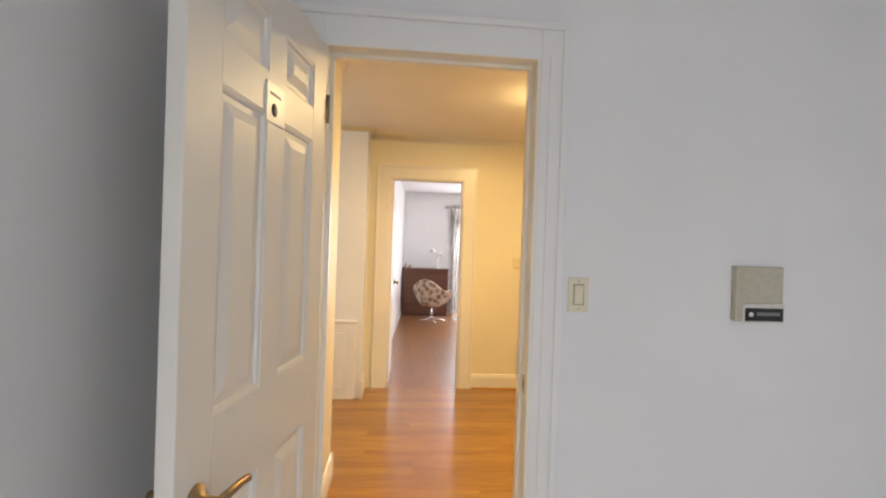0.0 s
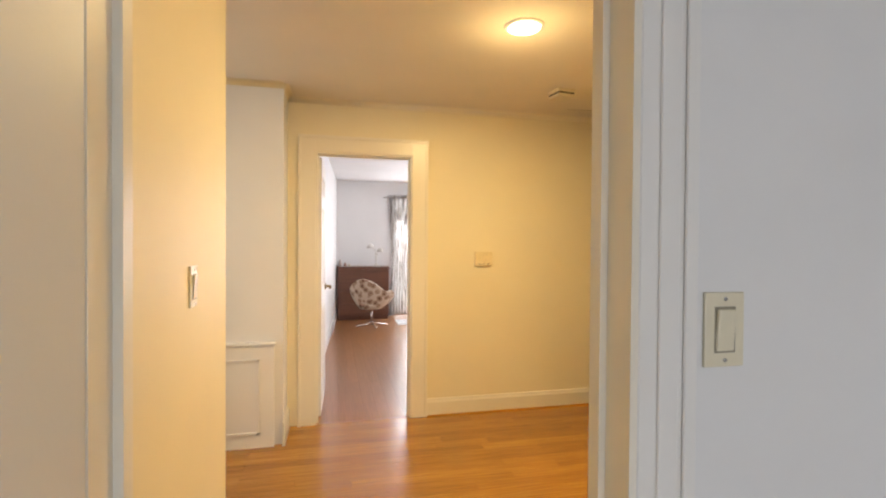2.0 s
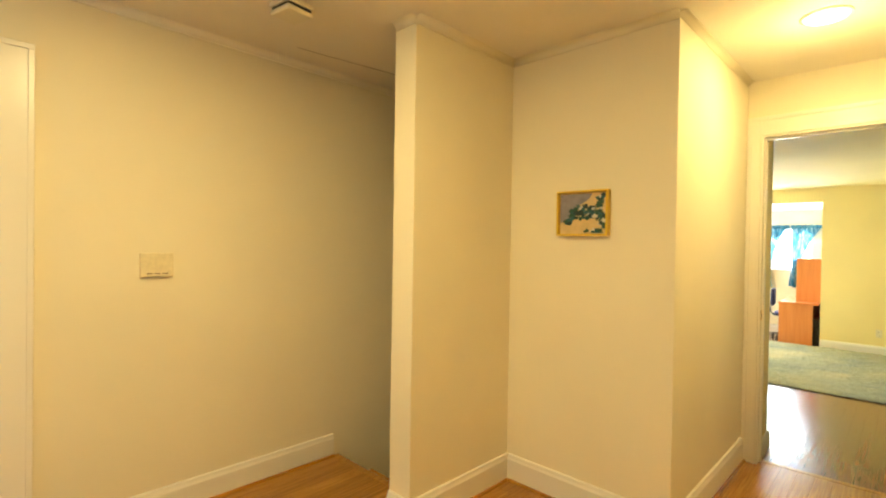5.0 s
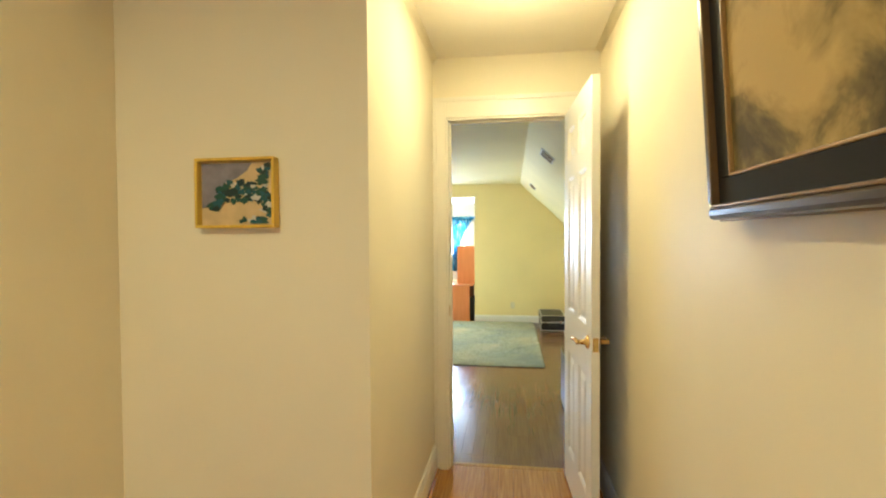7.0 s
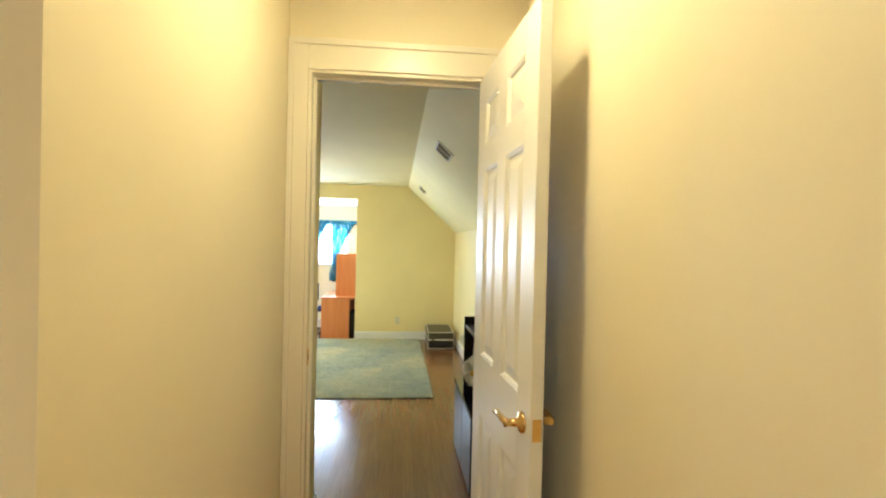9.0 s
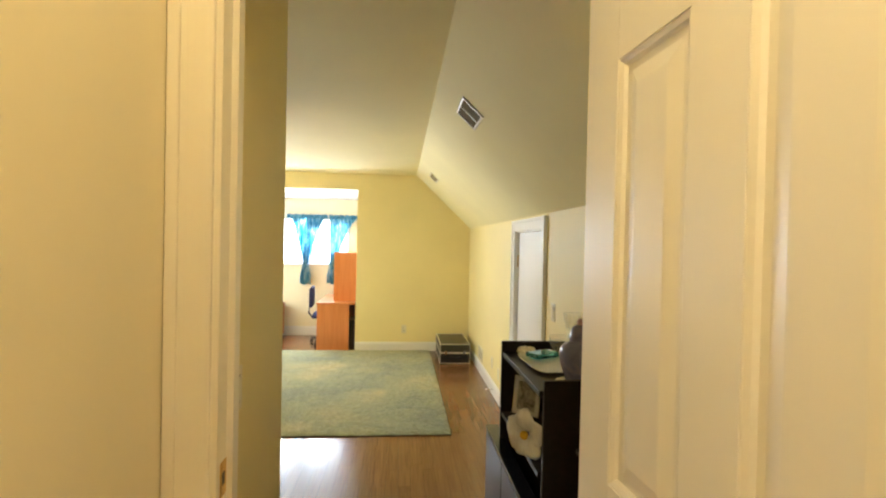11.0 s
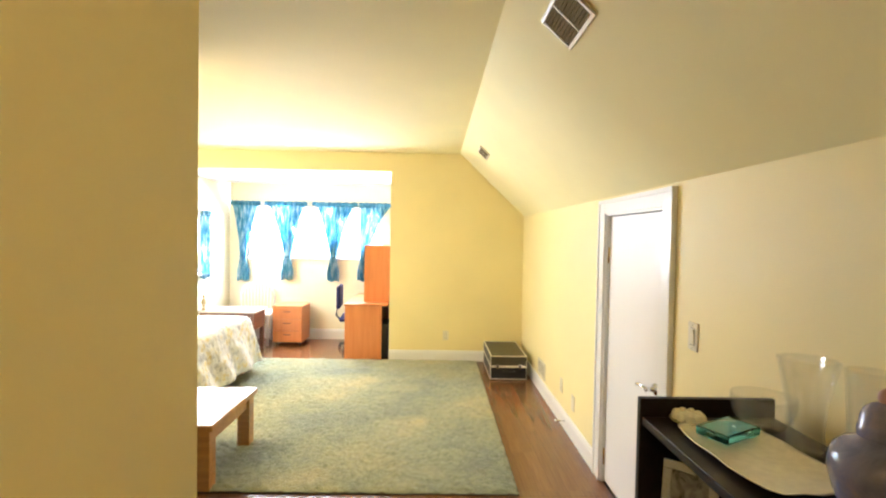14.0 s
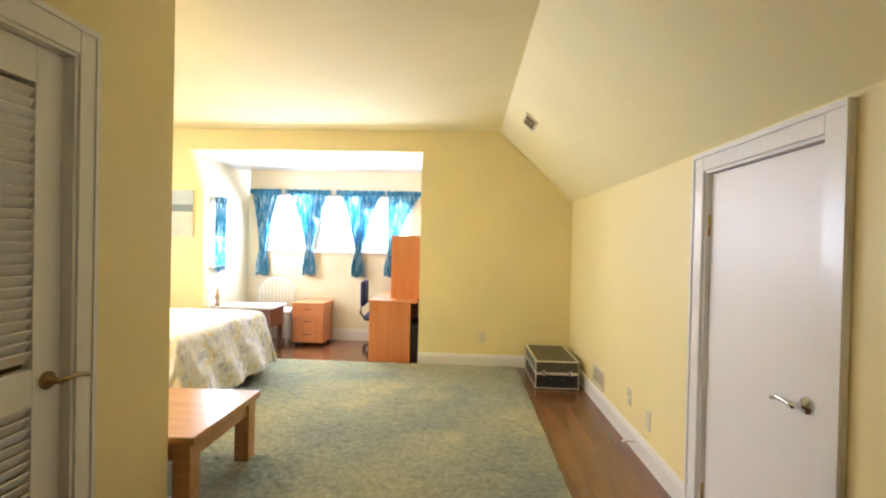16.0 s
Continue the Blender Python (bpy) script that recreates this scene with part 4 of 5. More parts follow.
BLUE_CLOTH = cloth_mat("turquoise_batik", [(0.29, (0.03, 0.16, 0.32)), (0.41, (0.08, 0.34, 0.53)), (0.52, (0.20, 0.53, 0.69)), (0.66, (0.76, 0.88, 0.90))], 21, 0.58)
BLUE_BAND = cloth_mat("turquoise_heading", [(0.32, (0.02, 0.12, 0.24)), (0.5, (0.06, 0.28, 0.44)), (0.68, (0.18, 0.46, 0.60))], 26, 0.30)
FLORAL_CLOTH = cloth_mat("grey_floral_sheer", [(0.38, (0.42, 0.38, 0.36)), (0.5, (0.72, 0.70, 0.68)), (0.7, (0.82, 0.82, 0.82))], 12, 0.55)


def curtain(parent, x0, x1, top, bottom, tie_x, tie_z, folds, mat, seed=0, tie_w=0.080, flare=0.16, band=None):
    """A gathered curtain in the xz plane, drawn in at tie_z and flaring below; the heading is ruffled."""
    rng = random.Random(seed)
    cols, rows = folds * 8, 34
    ph = [rng.uniform(0, 6.28) for _ in range(4)]
    bm = bmesh.new()
    grid = []
    for j in range(rows + 1):
        z = top + (bottom - top) * j / rows
        if tie_z is None:
            k, cx, hw = 0.0, (x0 + x1) / 2, (x1 - x0) / 2 * (1 - 0.06 * j / rows)
        elif z > tie_z:
            k = ((top - z) / (top - tie_z)) ** 0.62
            cx = (x0 + x1) / 2 * (1 - k) + tie_x * k
            hw = (x1 - x0) / 2 * (1 - k) + tie_w / 2 * k
        else:
            k = (tie_z - z) / (tie_z - bottom)
            cx, hw = tie_x, tie_w / 2 + (flare - tie_w) / 2 * min(1, k * 1.6)
            k = 1
        row = []
        for i in range(cols + 1):
            u = i / cols
            amp = 0.012 + 0.010 * k + 0.004 * math.sin(3 * z + ph[0])
            a = 2 * math.pi * folds * u + 0.5 * math.sin(4 * z + ph[1] + 5 * u)
            y = -0.045 + amp * math.sin(a) + 0.006 * math.sin(2.3 * a + ph[2]) - 0.02 * math.sin(math.pi * u) * k
            zz = z + (0.010 * math.sin(a * 1.4 + ph[3]) if j == 0 else 0) + (0.012 * math.sin(9 * u + ph[1]) if j == rows else 0)
            row.append(bm.verts.new((cx + hw * (2 * u - 1) + 0.004 * math.sin(a + 1.3), y, zz)))
        grid.append(row)
    for j in range(rows):
        for i in range(cols):
            bm.faces.new((grid[j][i], grid[j][i + 1], grid[j + 1][i + 1], grid[j + 1][i])).smooth = True
    c = part("cloth", bm, mat, parent)
    s = c.modifiers.new("thickness", "SOLIDIFY")
    s.thickness = 0.0018
    bm = bmesh.new()
    hr = []
    n = folds * 12
    for zz, amp in ((top + 0.012, 0.010), (top - 0.012, 0.004), (top - 0.030, 0.004), (top - 0.048, 0.009)):
        hr.append([bm.verts.new((x0 + (x1 - x0) * i / n, -0.062 + amp * math.sin(i * 1.9 + ph[2]), zz + 0.006 * math.sin(i * 1.3 + ph[3]) + 0.004 * math.sin(i * 0.37))) for i in range(n + 1)])
    for j in range(3):
        for i in range(n):
            bm.faces.new((hr[j][i], hr[j][i + 1], hr[j + 1][i + 1], hr[j + 1][i])).smooth = True
    hd = part("ruffled_heading", bm, band or mat, parent)
    hd.modifiers.new("thickness", "SOLIDIFY").thickness = 0.003
    if tie_z is not None:
        ring = [(tie_x + (tie_w / 2 + 0.006) * math.cos(a), -0.045 + 0.034 * math.sin(a), tie_z + 0.006 * math.cos(a)) for a in [2 * math.pi * q / 20 for q in range(21)]]
        part("tie_band", tube(ring, 0.009, 8), band or mat, parent)
    return c


cg = "turquoise dormer curtains"
# local x runs along -y of the room: x = -(y)
for i, (y0, y1, ty) in enumerate(((5.36, 4.93, 5.18), (4.87, 4.26, 4.55), (4.19, 3.54, 3.89), (3.52, 3.01, 3.46))):
    o = thing("curtain", (DX - 0.02, 0, 0), "turquoise batik curtain tied back beside the bright window", "curtain", 270, cg)
    curtain(o, -y0, -y1, 1.79, 0.665 + 0.015 * (i % 2), -ty, 1.005, 8, BLUE_CLOTH, 20 + i, 0.072, 0.17, BLUE_BAND)
    part("rod", lathe([(0.009, -y0 - 0.02), (0.009, -y1 + 0.02)], 12, at=(0, -0.045, 1.775), axis="x"), WHITE_PL, o, "white curtain rod")
o = thing("curtain", (0, 5.40, 0), "narrow turquoise curtain on the dormer's side window", "curtain", 0, cg)
curtain(o, 10.645, 10.895, 1.60, 0.75, None, None, 4, BLUE_CLOTH, 31)
part("rod", lathe([(0.008, 10.61), (0.008, 10.93)], 12, at=(0, -0.045, 1.60), axis="x"), WHITE_PL, o)

# ---- bedroom: rug ----
m, t, p = nodes_of("sage_shag_wool")
n1, n2 = noise_tex(t, 1.1, 4, 0.6), noise_tex(t, 30, 7, 0.75)
r1 = ramp(t, n1.outputs[0], [(0.36, (0.25, 0.30, 0.22)), (0.50, (0.39, 0.41, 0.235)), (0.64, (0.57, 0.52, 0.26))])
r2 = ramp(t, n2.outputs[0], [(0.36, (0.36, 0.38, 0.37)), (0.62, (1, 1, 1))])
mx = t.nodes.new("ShaderNodeMix")
mx.data_type, mx.blend_type = "RGBA", "MULTIPLY"
mx.inputs[0].default_value = 0.75
t.links.new(r1.outputs[0], mx.inputs[6])
t.links.new(r2.outputs[0], mx.inputs[7])
t.links.new(mx.outputs[2], p.inputs["Base Color"])
p.inputs["Roughness"].default_value = 0.95
p.inputs["Sheen Weight"].default_value = 0.3
bump(t, p, n2.outputs[0], 1.0, 0.02)
RUG = m
rug = thing("shag_rug", (7.39, 1.89, BF), "large sage-green shag rug with a dark bound edge", "rug")
nx, ny, LX, LY = 250, 200, 3.04, 2.95
bm = bmesh.new()
vg = []
for i in range(nx + 1):
    col = []
    for j in range(ny + 1):
        x, y = LX * i / nx, LY * j / ny
        e = min(x, LX - x, y, LY - y)
        z = 0.010 + 0.012 * min(1, e / 0.05)
        z += 0.010 * noise.noise((x * 26, y * 26, 0.3)) + 0.006 * noise.noise((x * 60, y * 60, 2.0))
        wob = 0.006 * noise.noise((x * 9, y * 9, 5.0))
        col.append(bm.verts.new((x + wob, y + wob, max(z, 0.004))))
    vg.append(col)
for i in range(nx):
    for j in range(ny):
        bm.faces.new((vg[i][j], vg[i + 1][j], vg[i + 1][j + 1], vg[i][j + 1])).smooth = True
part("rug_surface", bm, RUG, rug)
part("bound_edge", boxes((-0.004, 0.006, 0, LY, 0.001, 0.008), (0, LX, -0.004, 0.006, 0.001, 0.008), (LX - 0.006, LX + 0.004, 0, LY, 0.001, 0.008), bevel=0.002), plain("dark_binding", (0.09, 0.075, 0.045), 0.9), rug, "dark green bound edge")

# ---- bedroom: bench, bed, lamp ----
bn = thing("wooden_bench", (7.73, 4.33, BF), "golden oak bench with square legs beside the bed", "bench")
part("top", boxes((-0.355, 0.355, -0.64, 0.64, 0.365, 0.405), bevel=0.006), BENCH_WOOD, bn)
part("apron", boxes((-0.31, 0.31, -0.60, -0.575, 0.28, 0.365), (-0.31, 0.31, 0.575, 0.60, 0.28, 0.365), (-0.325, -0.30, -0.56, 0.56, 0.28, 0.365), (0.30, 0.325, -0.56, 0.56, 0.28, 0.365)), BENCH_WOOD, bn)
for x in (-0.30, 0.30):
    for y in (-0.575, 0.575):
        part("leg", boxes((x - 0.043, x + 0.043, y - 0.043, y + 0.043, 0.0, 0.364), bevel=0.004), BENCH_WOOD, bn)

m, t, p = nodes_of("quilted_floral_cotton")
vr = t.nodes.new("ShaderNodeTexVoronoi")
tc = t.nodes.new("ShaderNodeTexCoord")
t.links.new(tc.outputs["Object"], vr.inputs["Vector"])
vr.feature, vr.inputs["Scale"].default_value = "SMOOTH_F1", 15
fl = noise_tex(t, 13, 4, 0.6)
rr = ramp(t, fl.outputs[0], [(0.36, (0.55, 0.55, 0.56)), (0.46, (0.80, 0.79, 0.77)), (0.56, (0.80, 0.78, 0.72)), (0.64, (0.74, 0.62, 0.32))])
t.links.new(rr.outputs[0], p.inputs["Base Color"])
p.inputs["Roughness"].default_value = 0.85
bump(t, p, vr.outputs["Distance"], 0.55, 0.03)
QUILT = m
bed = thing("bed", (9.11, 5.42, BF), "bed under a white and yellow quilted bedspread", "bed")
hx, hy = 0.68, 1.0      # half width along x, half length along y
part("mattress", boxes((-hx + 0.02, hx - 0.02, -hy + 0.02, hy, 0.25, 0.605), bevel=0.04), plain("white_ticking", (0.7, 0.7, 0.68), 0.9), bed)
part("rail", boxes((-hx + 0.01, -hx + 0.035, -hy + 0.04, hy, 0.14, 0.27), (hx - 0.035, hx - 0.01, -hy + 0.04, hy, 0.14, 0.27), (-hx + 0.01, hx - 0.01, -hy + 0.01, -hy + 0.04, 0.14, 0.27)), BROWN_WOOD, bed)
part("headboard", boxes((-hx, hx, hy, hy + 0.05, 0.1, 1.0), bevel=0.01), BROWN_WOOD, bed)
for x in (-hx + 0.06, hx - 0.06):
    for y in (-hy + 0.06, hy - 0.06):
        part("leg", boxes((x - 0.04, x + 0.04, y - 0.04, y + 0.04, 0, 0.24), bevel=0.005), BENCH_WOOD, bed)
bm = bmesh.new()
nu, nv, drop = 110, 130, 0.50
grid = []
for i in range(nu + 1):
    row = []
    for j in range(nv + 1):
        s = (2 * i / nu - 1) * (hx + drop)
        q = -(hy + drop) + (2 * hy + drop - 0.02) * j / nv

        def fold(v, half):
            """Along the top, round the edge, then down."""
            a, r = abs(v), 0.06
            if a <= half - r:
                return v, 0.0
            if a <= half - r + r * math.pi / 2:
                th = (a - half + r) / r
                return math.copysign(half - r + r * math.sin(th), v), -r * (1 - math.cos(th))
            return math.copysign(half, v), -r - (a - half + r - r * math.pi / 2)
        x, dx = fold(s, hx + 0.012)
        y, dy = fold(q, hy + 0.012) if q < 0 else (q, 0.0)
        z = 0.63 + min(dx, dy)
        hang = max(0.0, -min(dx, dy) - 0.05) / drop
        w = 0.030 * hang * math.sin(15 * (s if dy < dx else q) + 2 * math.sin(5 * q))
        if dx < dy:
            x += math.copysign(0.10 * hang, s) + w
        elif dy < 0:
            y += -0.08 * hang + w
            if dx < -0.02:
                x += math.copysign(0.10 * hang, s)
        z += 0.010 * noise.noise((s * 3, q * 3, 1)) + 0.006 * noise.noise((s * 11, q * 11, 4))
        row.append(bm.verts.new((x, y, max(z, 0.03))))
    grid.append(row)
for i in range(nu):
    for j in range(nv):
        bm.faces.new((grid[i][j], grid[i + 1][j], grid[i + 1][j + 1], grid[i][j + 1])).smooth = True
sp_ = part("bedspread", bm, QUILT, bed, "white quilted bedspread with yellow flowers")
sp_.modifiers.new("thickness", "SOLIDIFY").thickness = 0.012
for x in (-0.33, 0.33):
    bm = bmesh.new()
    cube(bm, x - 0.28, x + 0.28, 0.58, 0.95, 0.625, 0.765, 0.065, 4)
    smooth(part("pillow", bm, plain("white_pillow", (0.78, 0.77, 0.74), 0.9), bed))

ns = thing("nightstand", (8.11, 5.26, BF), "small wooden nightstand beside the bed", "nightstand")
part("body", boxes((-0.20, 0.20, -0.20, 0.20, 0.08, 0.50), bevel=0.004), BROWN_WOOD, ns)
part("top", boxes((-0.22, 0.22, -0.22, 0.22, 0.50, 0.525), bevel=0.004), BROWN_WOOD, ns)
for x in (-0.17, 0.17):
    for y in (-0.17, 0.17):
        part("leg", boxes((x - 0.02, x + 0.02, y - 0.02, y + 0.02, 0, 0.08)), BROWN_WOOD, ns)
tl = thing("table_lamp", (8.11, 5.22, BF + 0.525), "table lamp with a lit white fabric shade", "lamp")
part("base", lathe([(0.075, 0), (0.07, 0.02), (0.02, 0.035), (0.035, 0.10), (0.02, 0.16), (0.008, 0.18), (0.008, 0.22)], 28), plain("white_ceramic", (0.75, 0.73, 0.68), 0.2), tl)
m, t, p = nodes_of("lit_lamp_shade")
p.inputs["Base Color"].default_value = (0.85, 0.82, 0.74, 1)
p.inputs["Emission Color"].default_value, p.inputs["Emission Strength"].default_value = (1.0, 0.86, 0.62, 1), 6.0
bm = bmesh.new()
for k in range(36):
    a, b = 2 * math.pi * k / 36, 2 * math.pi * (k + 1) / 36
    q = [bm.verts.new((r * math.cos(c), r * math.sin(c), z)) for r, z, c in ((0.185, 0.13, a), (0.185, 0.13, b), (0.115, 0.42, b), (0.115, 0.42, a))]
    bm.faces.new(q).smooth = True
bmesh.ops.remove_doubles(bm, verts=bm.verts[:], dist=1e-5)
sh = part("shade", bm, m, tl, "glowing white fabric shade")
sh.modifiers.new("thickness", "SOLIDIFY").thickness = 0.002

cl = thing("ceiling_lamp", (8.25, 5.45, BC), "round white flush ceiling lamp, lit warm", "ceiling light")
part("rim", lathe([(0.17, 0), (0.17, -0.02), (0.155, -0.025)], 36), WHITE_PL, cl)
part("diffuser", lathe([(0.155, -0.025), (0.14, -0.06), (0.09, -0.085), (0.02, -0.092)], 36), BULB, cl)

# ---- dormer: low table, white chair, pedestal, desk, office chair ----
lt = thing("side_table", (10.83, 5.14, BF), "dark brown wooden side table with a pale top", "table")
part("top", boxes((-0.22, 0.22, -0.49, 0.24, 0.52, 0.545), bevel=0.004), plain("pale_runner", (0.55, 0.50, 0.44), 0.5), lt)
part("body", boxes((-0.20, 0.20, -0.46, 0.22, 0.30, 0.52), bevel=0.004), BROWN_WOOD, lt)
for x in (-0.17, 0.17):
    for y in (-0.43, 0.19):
        part("leg", boxes((x - 0.025, x + 0.025, y - 0.025, y + 0.025, 0, 0.30), bevel=0.004), BROWN_WOOD, lt)
fg = single("figurine", lathe([(0.024, 0), (0.026, 0.02), (0.012, 0.035), (0.020, 0.075), (0.030, 0.10), (0.022, 0.13), (0.010, 0.15), (0.016, 0.17), (0.012, 0.19), (0.004, 0.20)], 20), OLD_BRASS, "small dark bronze vase-shaped figurine on the side table", "figurine", at=(10.66, 5.32, BF + 0.545))
wc = thing("white_wicker_chair", (11.26, 4.90, BF), "white painted wicker chair", "chair", -78)
WICK = plain("white_wicker", (0.78, 0.77, 0.74), 0.6, 0, 120, 0.5)
part("seat", boxes((-0.22, 0.22, -0.22, 0.22, 0.40, 0.44), bevel=0.015), WICK, wc)
for x in (-0.19, 0.19):
    for y in (-0.19, 0.19):
        part("leg", tube([(x, y, 0), (x, y, 0.41)], 0.016), WICK, wc)
part("back_hoop", tube([(-0.22, 0.21, 0.42)] + [(-0.23 * math.cos(a), 0.24, 0.62 + 0.20 * math.sin(a)) for a in [math.pi * q / 12 for q in range(13)]] + [(0.22, 0.21, 0.42)], 0.014), WICK, wc)
for q in range(9):
    x = -0.17 + 0.0425 * q
    part("spindle", tube([(x, 0.215, 0.43), (x * 1.05, 0.238, 0.61 + 0.195 * math.sqrt(max(0, 1 - (x / 0.23) ** 2)))], 0.006, 6), WICK, wc)

pd = thing("drawer_pedestal", (11.16, 4.415, BF), "orange cherry three-drawer pedestal on castors", "cabinet", 270)
part("body", boxes((-0.20, 0.20, -0.02, 0.38, 0.045, 0.525), bevel=0.003), CHERRY, pd)
part("top", boxes((-0.205, 0.205, -0.045, 0.385, 0.525, 0.545), bevel=0.003), CHERRY, pd)
for z0, z1 in ((0.055, 0.205), (0.212, 0.362), (0.369, 0.519)):
    dr = part("drawer_front", boxes((-0.195, 0.195, -0.040, -0.021, z0, z1), bevel=0.002), CHERRY, pd)
    part("pull", boxes((-0.045, 0.045, -0.056, -0.048, z1 - 0.055, z1 - 0.045), (-0.045, -0.038, -0.049, -0.040, z1 - 0.055, z1 - 0.045), (0.038, 0.045, -0.049, -0.040, z1 - 0.055, z1 - 0.045)), BROWN_WOOD, dr, "dark bar pull")
for x in (-0.16, 0.16):
    for y in (0.03, 0.33):
        part("castor", lathe([(0.019, -0.009), (0.019, 0.009)], 14, at=(x, y, 0.0195), axis="x"), BLACK, pd)

dk = thing("computer_desk", (10.49, 3.29, BF), "orange cherry desk with a tall hutch", "desk")
part("end_panel", boxes((0, 0.022, -0.23, 0.225, 0, 0.655), bevel=0.002), CHERRY, dk)
part("end_panel", boxes((1.02, 1.042, -0.23, 0.225, 0, 0.655), bevel=0.002), CHERRY, dk)
part("desktop", boxes((-0.012, 1.05, -0.30, 0.235, 0.655, 0.680), bevel=0.003), CHERRY, dk)
part("modesty_panel", boxes((0.022, 1.02, -0.215, -0.20, 0.20, 0.655)), CHERRY, dk)
part("hutch_side", boxes((0.20, 0.222, -0.315, 0.02, 0.680, 1.40), bevel=0.002), CHERRY, dk)
part("hutch_side", boxes((1.02, 1.042, -0.315, 0.02, 0.680, 1.40), bevel=0.002), CHERRY, dk)
part("hutch_back", boxes((0.222, 1.02, -0.315, -0.30, 0.680, 1.40)), plain("dark_back_panel", (0.03, 0.018, 0.012), 0.6), dk, "dark back panel")
for z in (1.02, 1.378):
    part("hutch_shelf", boxes((0.222, 1.02, -0.30, 0.015, z, z + 0.02), bevel=0.002), CHERRY, dk)
cpu = single("computer_case", boxes((0, 0.4, 0, 0.17, 0, 0.42), bevel=0.008), BLACK, "black computer tower under the desk's back edge", "computer", at=(10.58, 2.985, BF))

oc = thing("office_chair", (11.0, 3.45, BF), "blue fabric office chair on castors", "chair", 4)
NAVY = plain("navy_fabric", (0.025, 0.03, 0.10), 0.9, 0, 200, 0.4)
bm = bmesh.new()
cube(bm, -0.22, 0.22, -0.21, 0.21, 0.40, 0.46, 0.028, 3)
smooth(part("seat", bm, NAVY, oc))
bm = bmesh.new()
cube(bm, -0.19, 0.19, 0.20, 0.25, 0.56, 0.86, 0.024, 3)
smooth(part("backrest", bm, NAVY, oc))
part("back_bar", tube([(0, 0.05, 0.39), (0, 0.22, 0.40), (0, 0.27, 0.46), (0, 0.255, 0.62)], 0.015), BLACK, oc)
part("column", lathe([(0.025, 0.07), (0.025, 0.39)], 16), BLACK, oc)
for k in range(5):
    a = 2 * math.pi * k / 5
    lg = part("leg", tube([(0, 0, 0.085), (0.24 * math.cos(a), 0.24 * math.sin(a), 0.062)], 0.015), BLACK, oc)
    part("castor", lathe([(0.025, -0.010), (0.025, 0.010)], 14, at=(0.24 * math.cos(a), 0.24 * math.sin(a), 0.0255), axis="x"), BLACK, lg)

# picture on the gable, left of the dormer
gp = thing("beach_picture", (GX, 5.69, 1.40), "unframed pale seascape print on the gable wall", "picture", 270)
part("canvas", boxes((-0.19, 0.19, -0.02, 0, -0.26, 0.26)), plain("pale_sand", (0.62, 0.60, 0.50), 0.6, 0, 12, 0.1), gp)
part("painted_sea", boxes((-0.188, 0.188, -0.022, -0.0202, 0.02, 0.10)), plain("grey_sea", (0.20, 0.25, 0.26), 0.6, 0, 18, 0.1), gp)
part("painted_sky", boxes((-0.188, 0.188, -0.022, -0.0202, 0.10, 0.258)), plain("pale_sky", (0.46, 0.54, 0.56), 0.6, 0, 10, 0.1), gp)

# ---- bedroom: flight-case trunk ----
tk = thing("flight_case_trunk", (10.05, 1.605, BF), "black flight-case trunk with metal edges on the floor", "trunk")
L, W, H = 0.365, 0.195, 0.258
part("body", boxes((-L, L, -W, W, 0.012, 0.145), bevel=0.004), plain("black_vinyl", (0.014, 0.014, 0.016), 0.45, 0, 200, 0.2), tk)
part("lid", boxes((-L, L, -W, W, 0.151, H), bevel=0.004), plain("dark_olive_vinyl", (0.055, 0.052, 0.035), 0.4, 0, 200, 0.2), tk)
ALU = plain("aluminium_edge", (0.82, 0.79, 0.70), 0.45, 0.6, 60, 0.1)
e = 0.013
for z in (0.012, 0.138, 0.151, H - 0.004):
    for d in ((-L - 0.002, L + 0.002, -W - 0.002, -W + e), (-L - 0.002, L + 0.002, W - e, W + 0.002), (-L - 0.002, -L + e, -W + e, W - e), (L - e, L + 0.002, -W + e, W - e)):
        part("edge_strip", boxes((*d, z - 0.002, z + 0.007)), ALU, tk)
for x in (-L, L):
    for y in (-W, W):
        part("corner_strip", boxes((min(x, x * 0.97), max(x, x * 0.97) + (0.003 if x > 0 else 0), min(y, y * 0.95) - (0.003 if y < 0 else 0), max(y, y * 0.95) + (0.003 if y > 0 else 0), 0.01, H)), ALU, tk)
part("handle", tube([(-L - 0.002, -0.06, 0.10), (-L - 0.025, -0.05, 0.095), (-L - 0.025, 0.05, 0.095), (-L - 0.002, 0.06, 0.10)], 0.006), BLACK, tk)
for y in (-0.12, 0.12):
    part("catch", boxes((-L - 0.008, -L - 0.002, y - 0.018, y + 0.018, 0.125, 0.175), bevel=0.002), CHROME, tk)
for x in (-L + 0.05, L - 0.05):
    for y in (-W + 0.05, W - 0.05):
        part("foot", lathe([(0.014, 0), (0.016, 0.012)], 12, at=(x, y, 0)), BLACK, tk)

# ---- bedroom: dark bookcase and what stands on it ----
X0, X1, Y0, Y1, ZT = 5.315, 6.035, 1.375, 1.785, 0.81
bc = thing("dark_bookcase", (X0, Y0, BF), "black-brown open bookcase with raised ends", "bookcase")
lx, ly, zt = X1 - X0, Y1 - Y0, ZT - BF
part("end_panel", boxes((lx - 0.022, lx, 0, ly, 0, zt + 0.055), bevel=0.002), EBONY, bc)
part("end_panel", boxes((0, 0.022, 0, ly - 0.018, 0, zt + 0.045), bevel=0.002), EBONY, bc)
part("top_shelf", boxes((0.022, lx - 0.022, 0, ly - 0.005, zt - 0.025, zt), bevel=0.002), EBONY, bc)
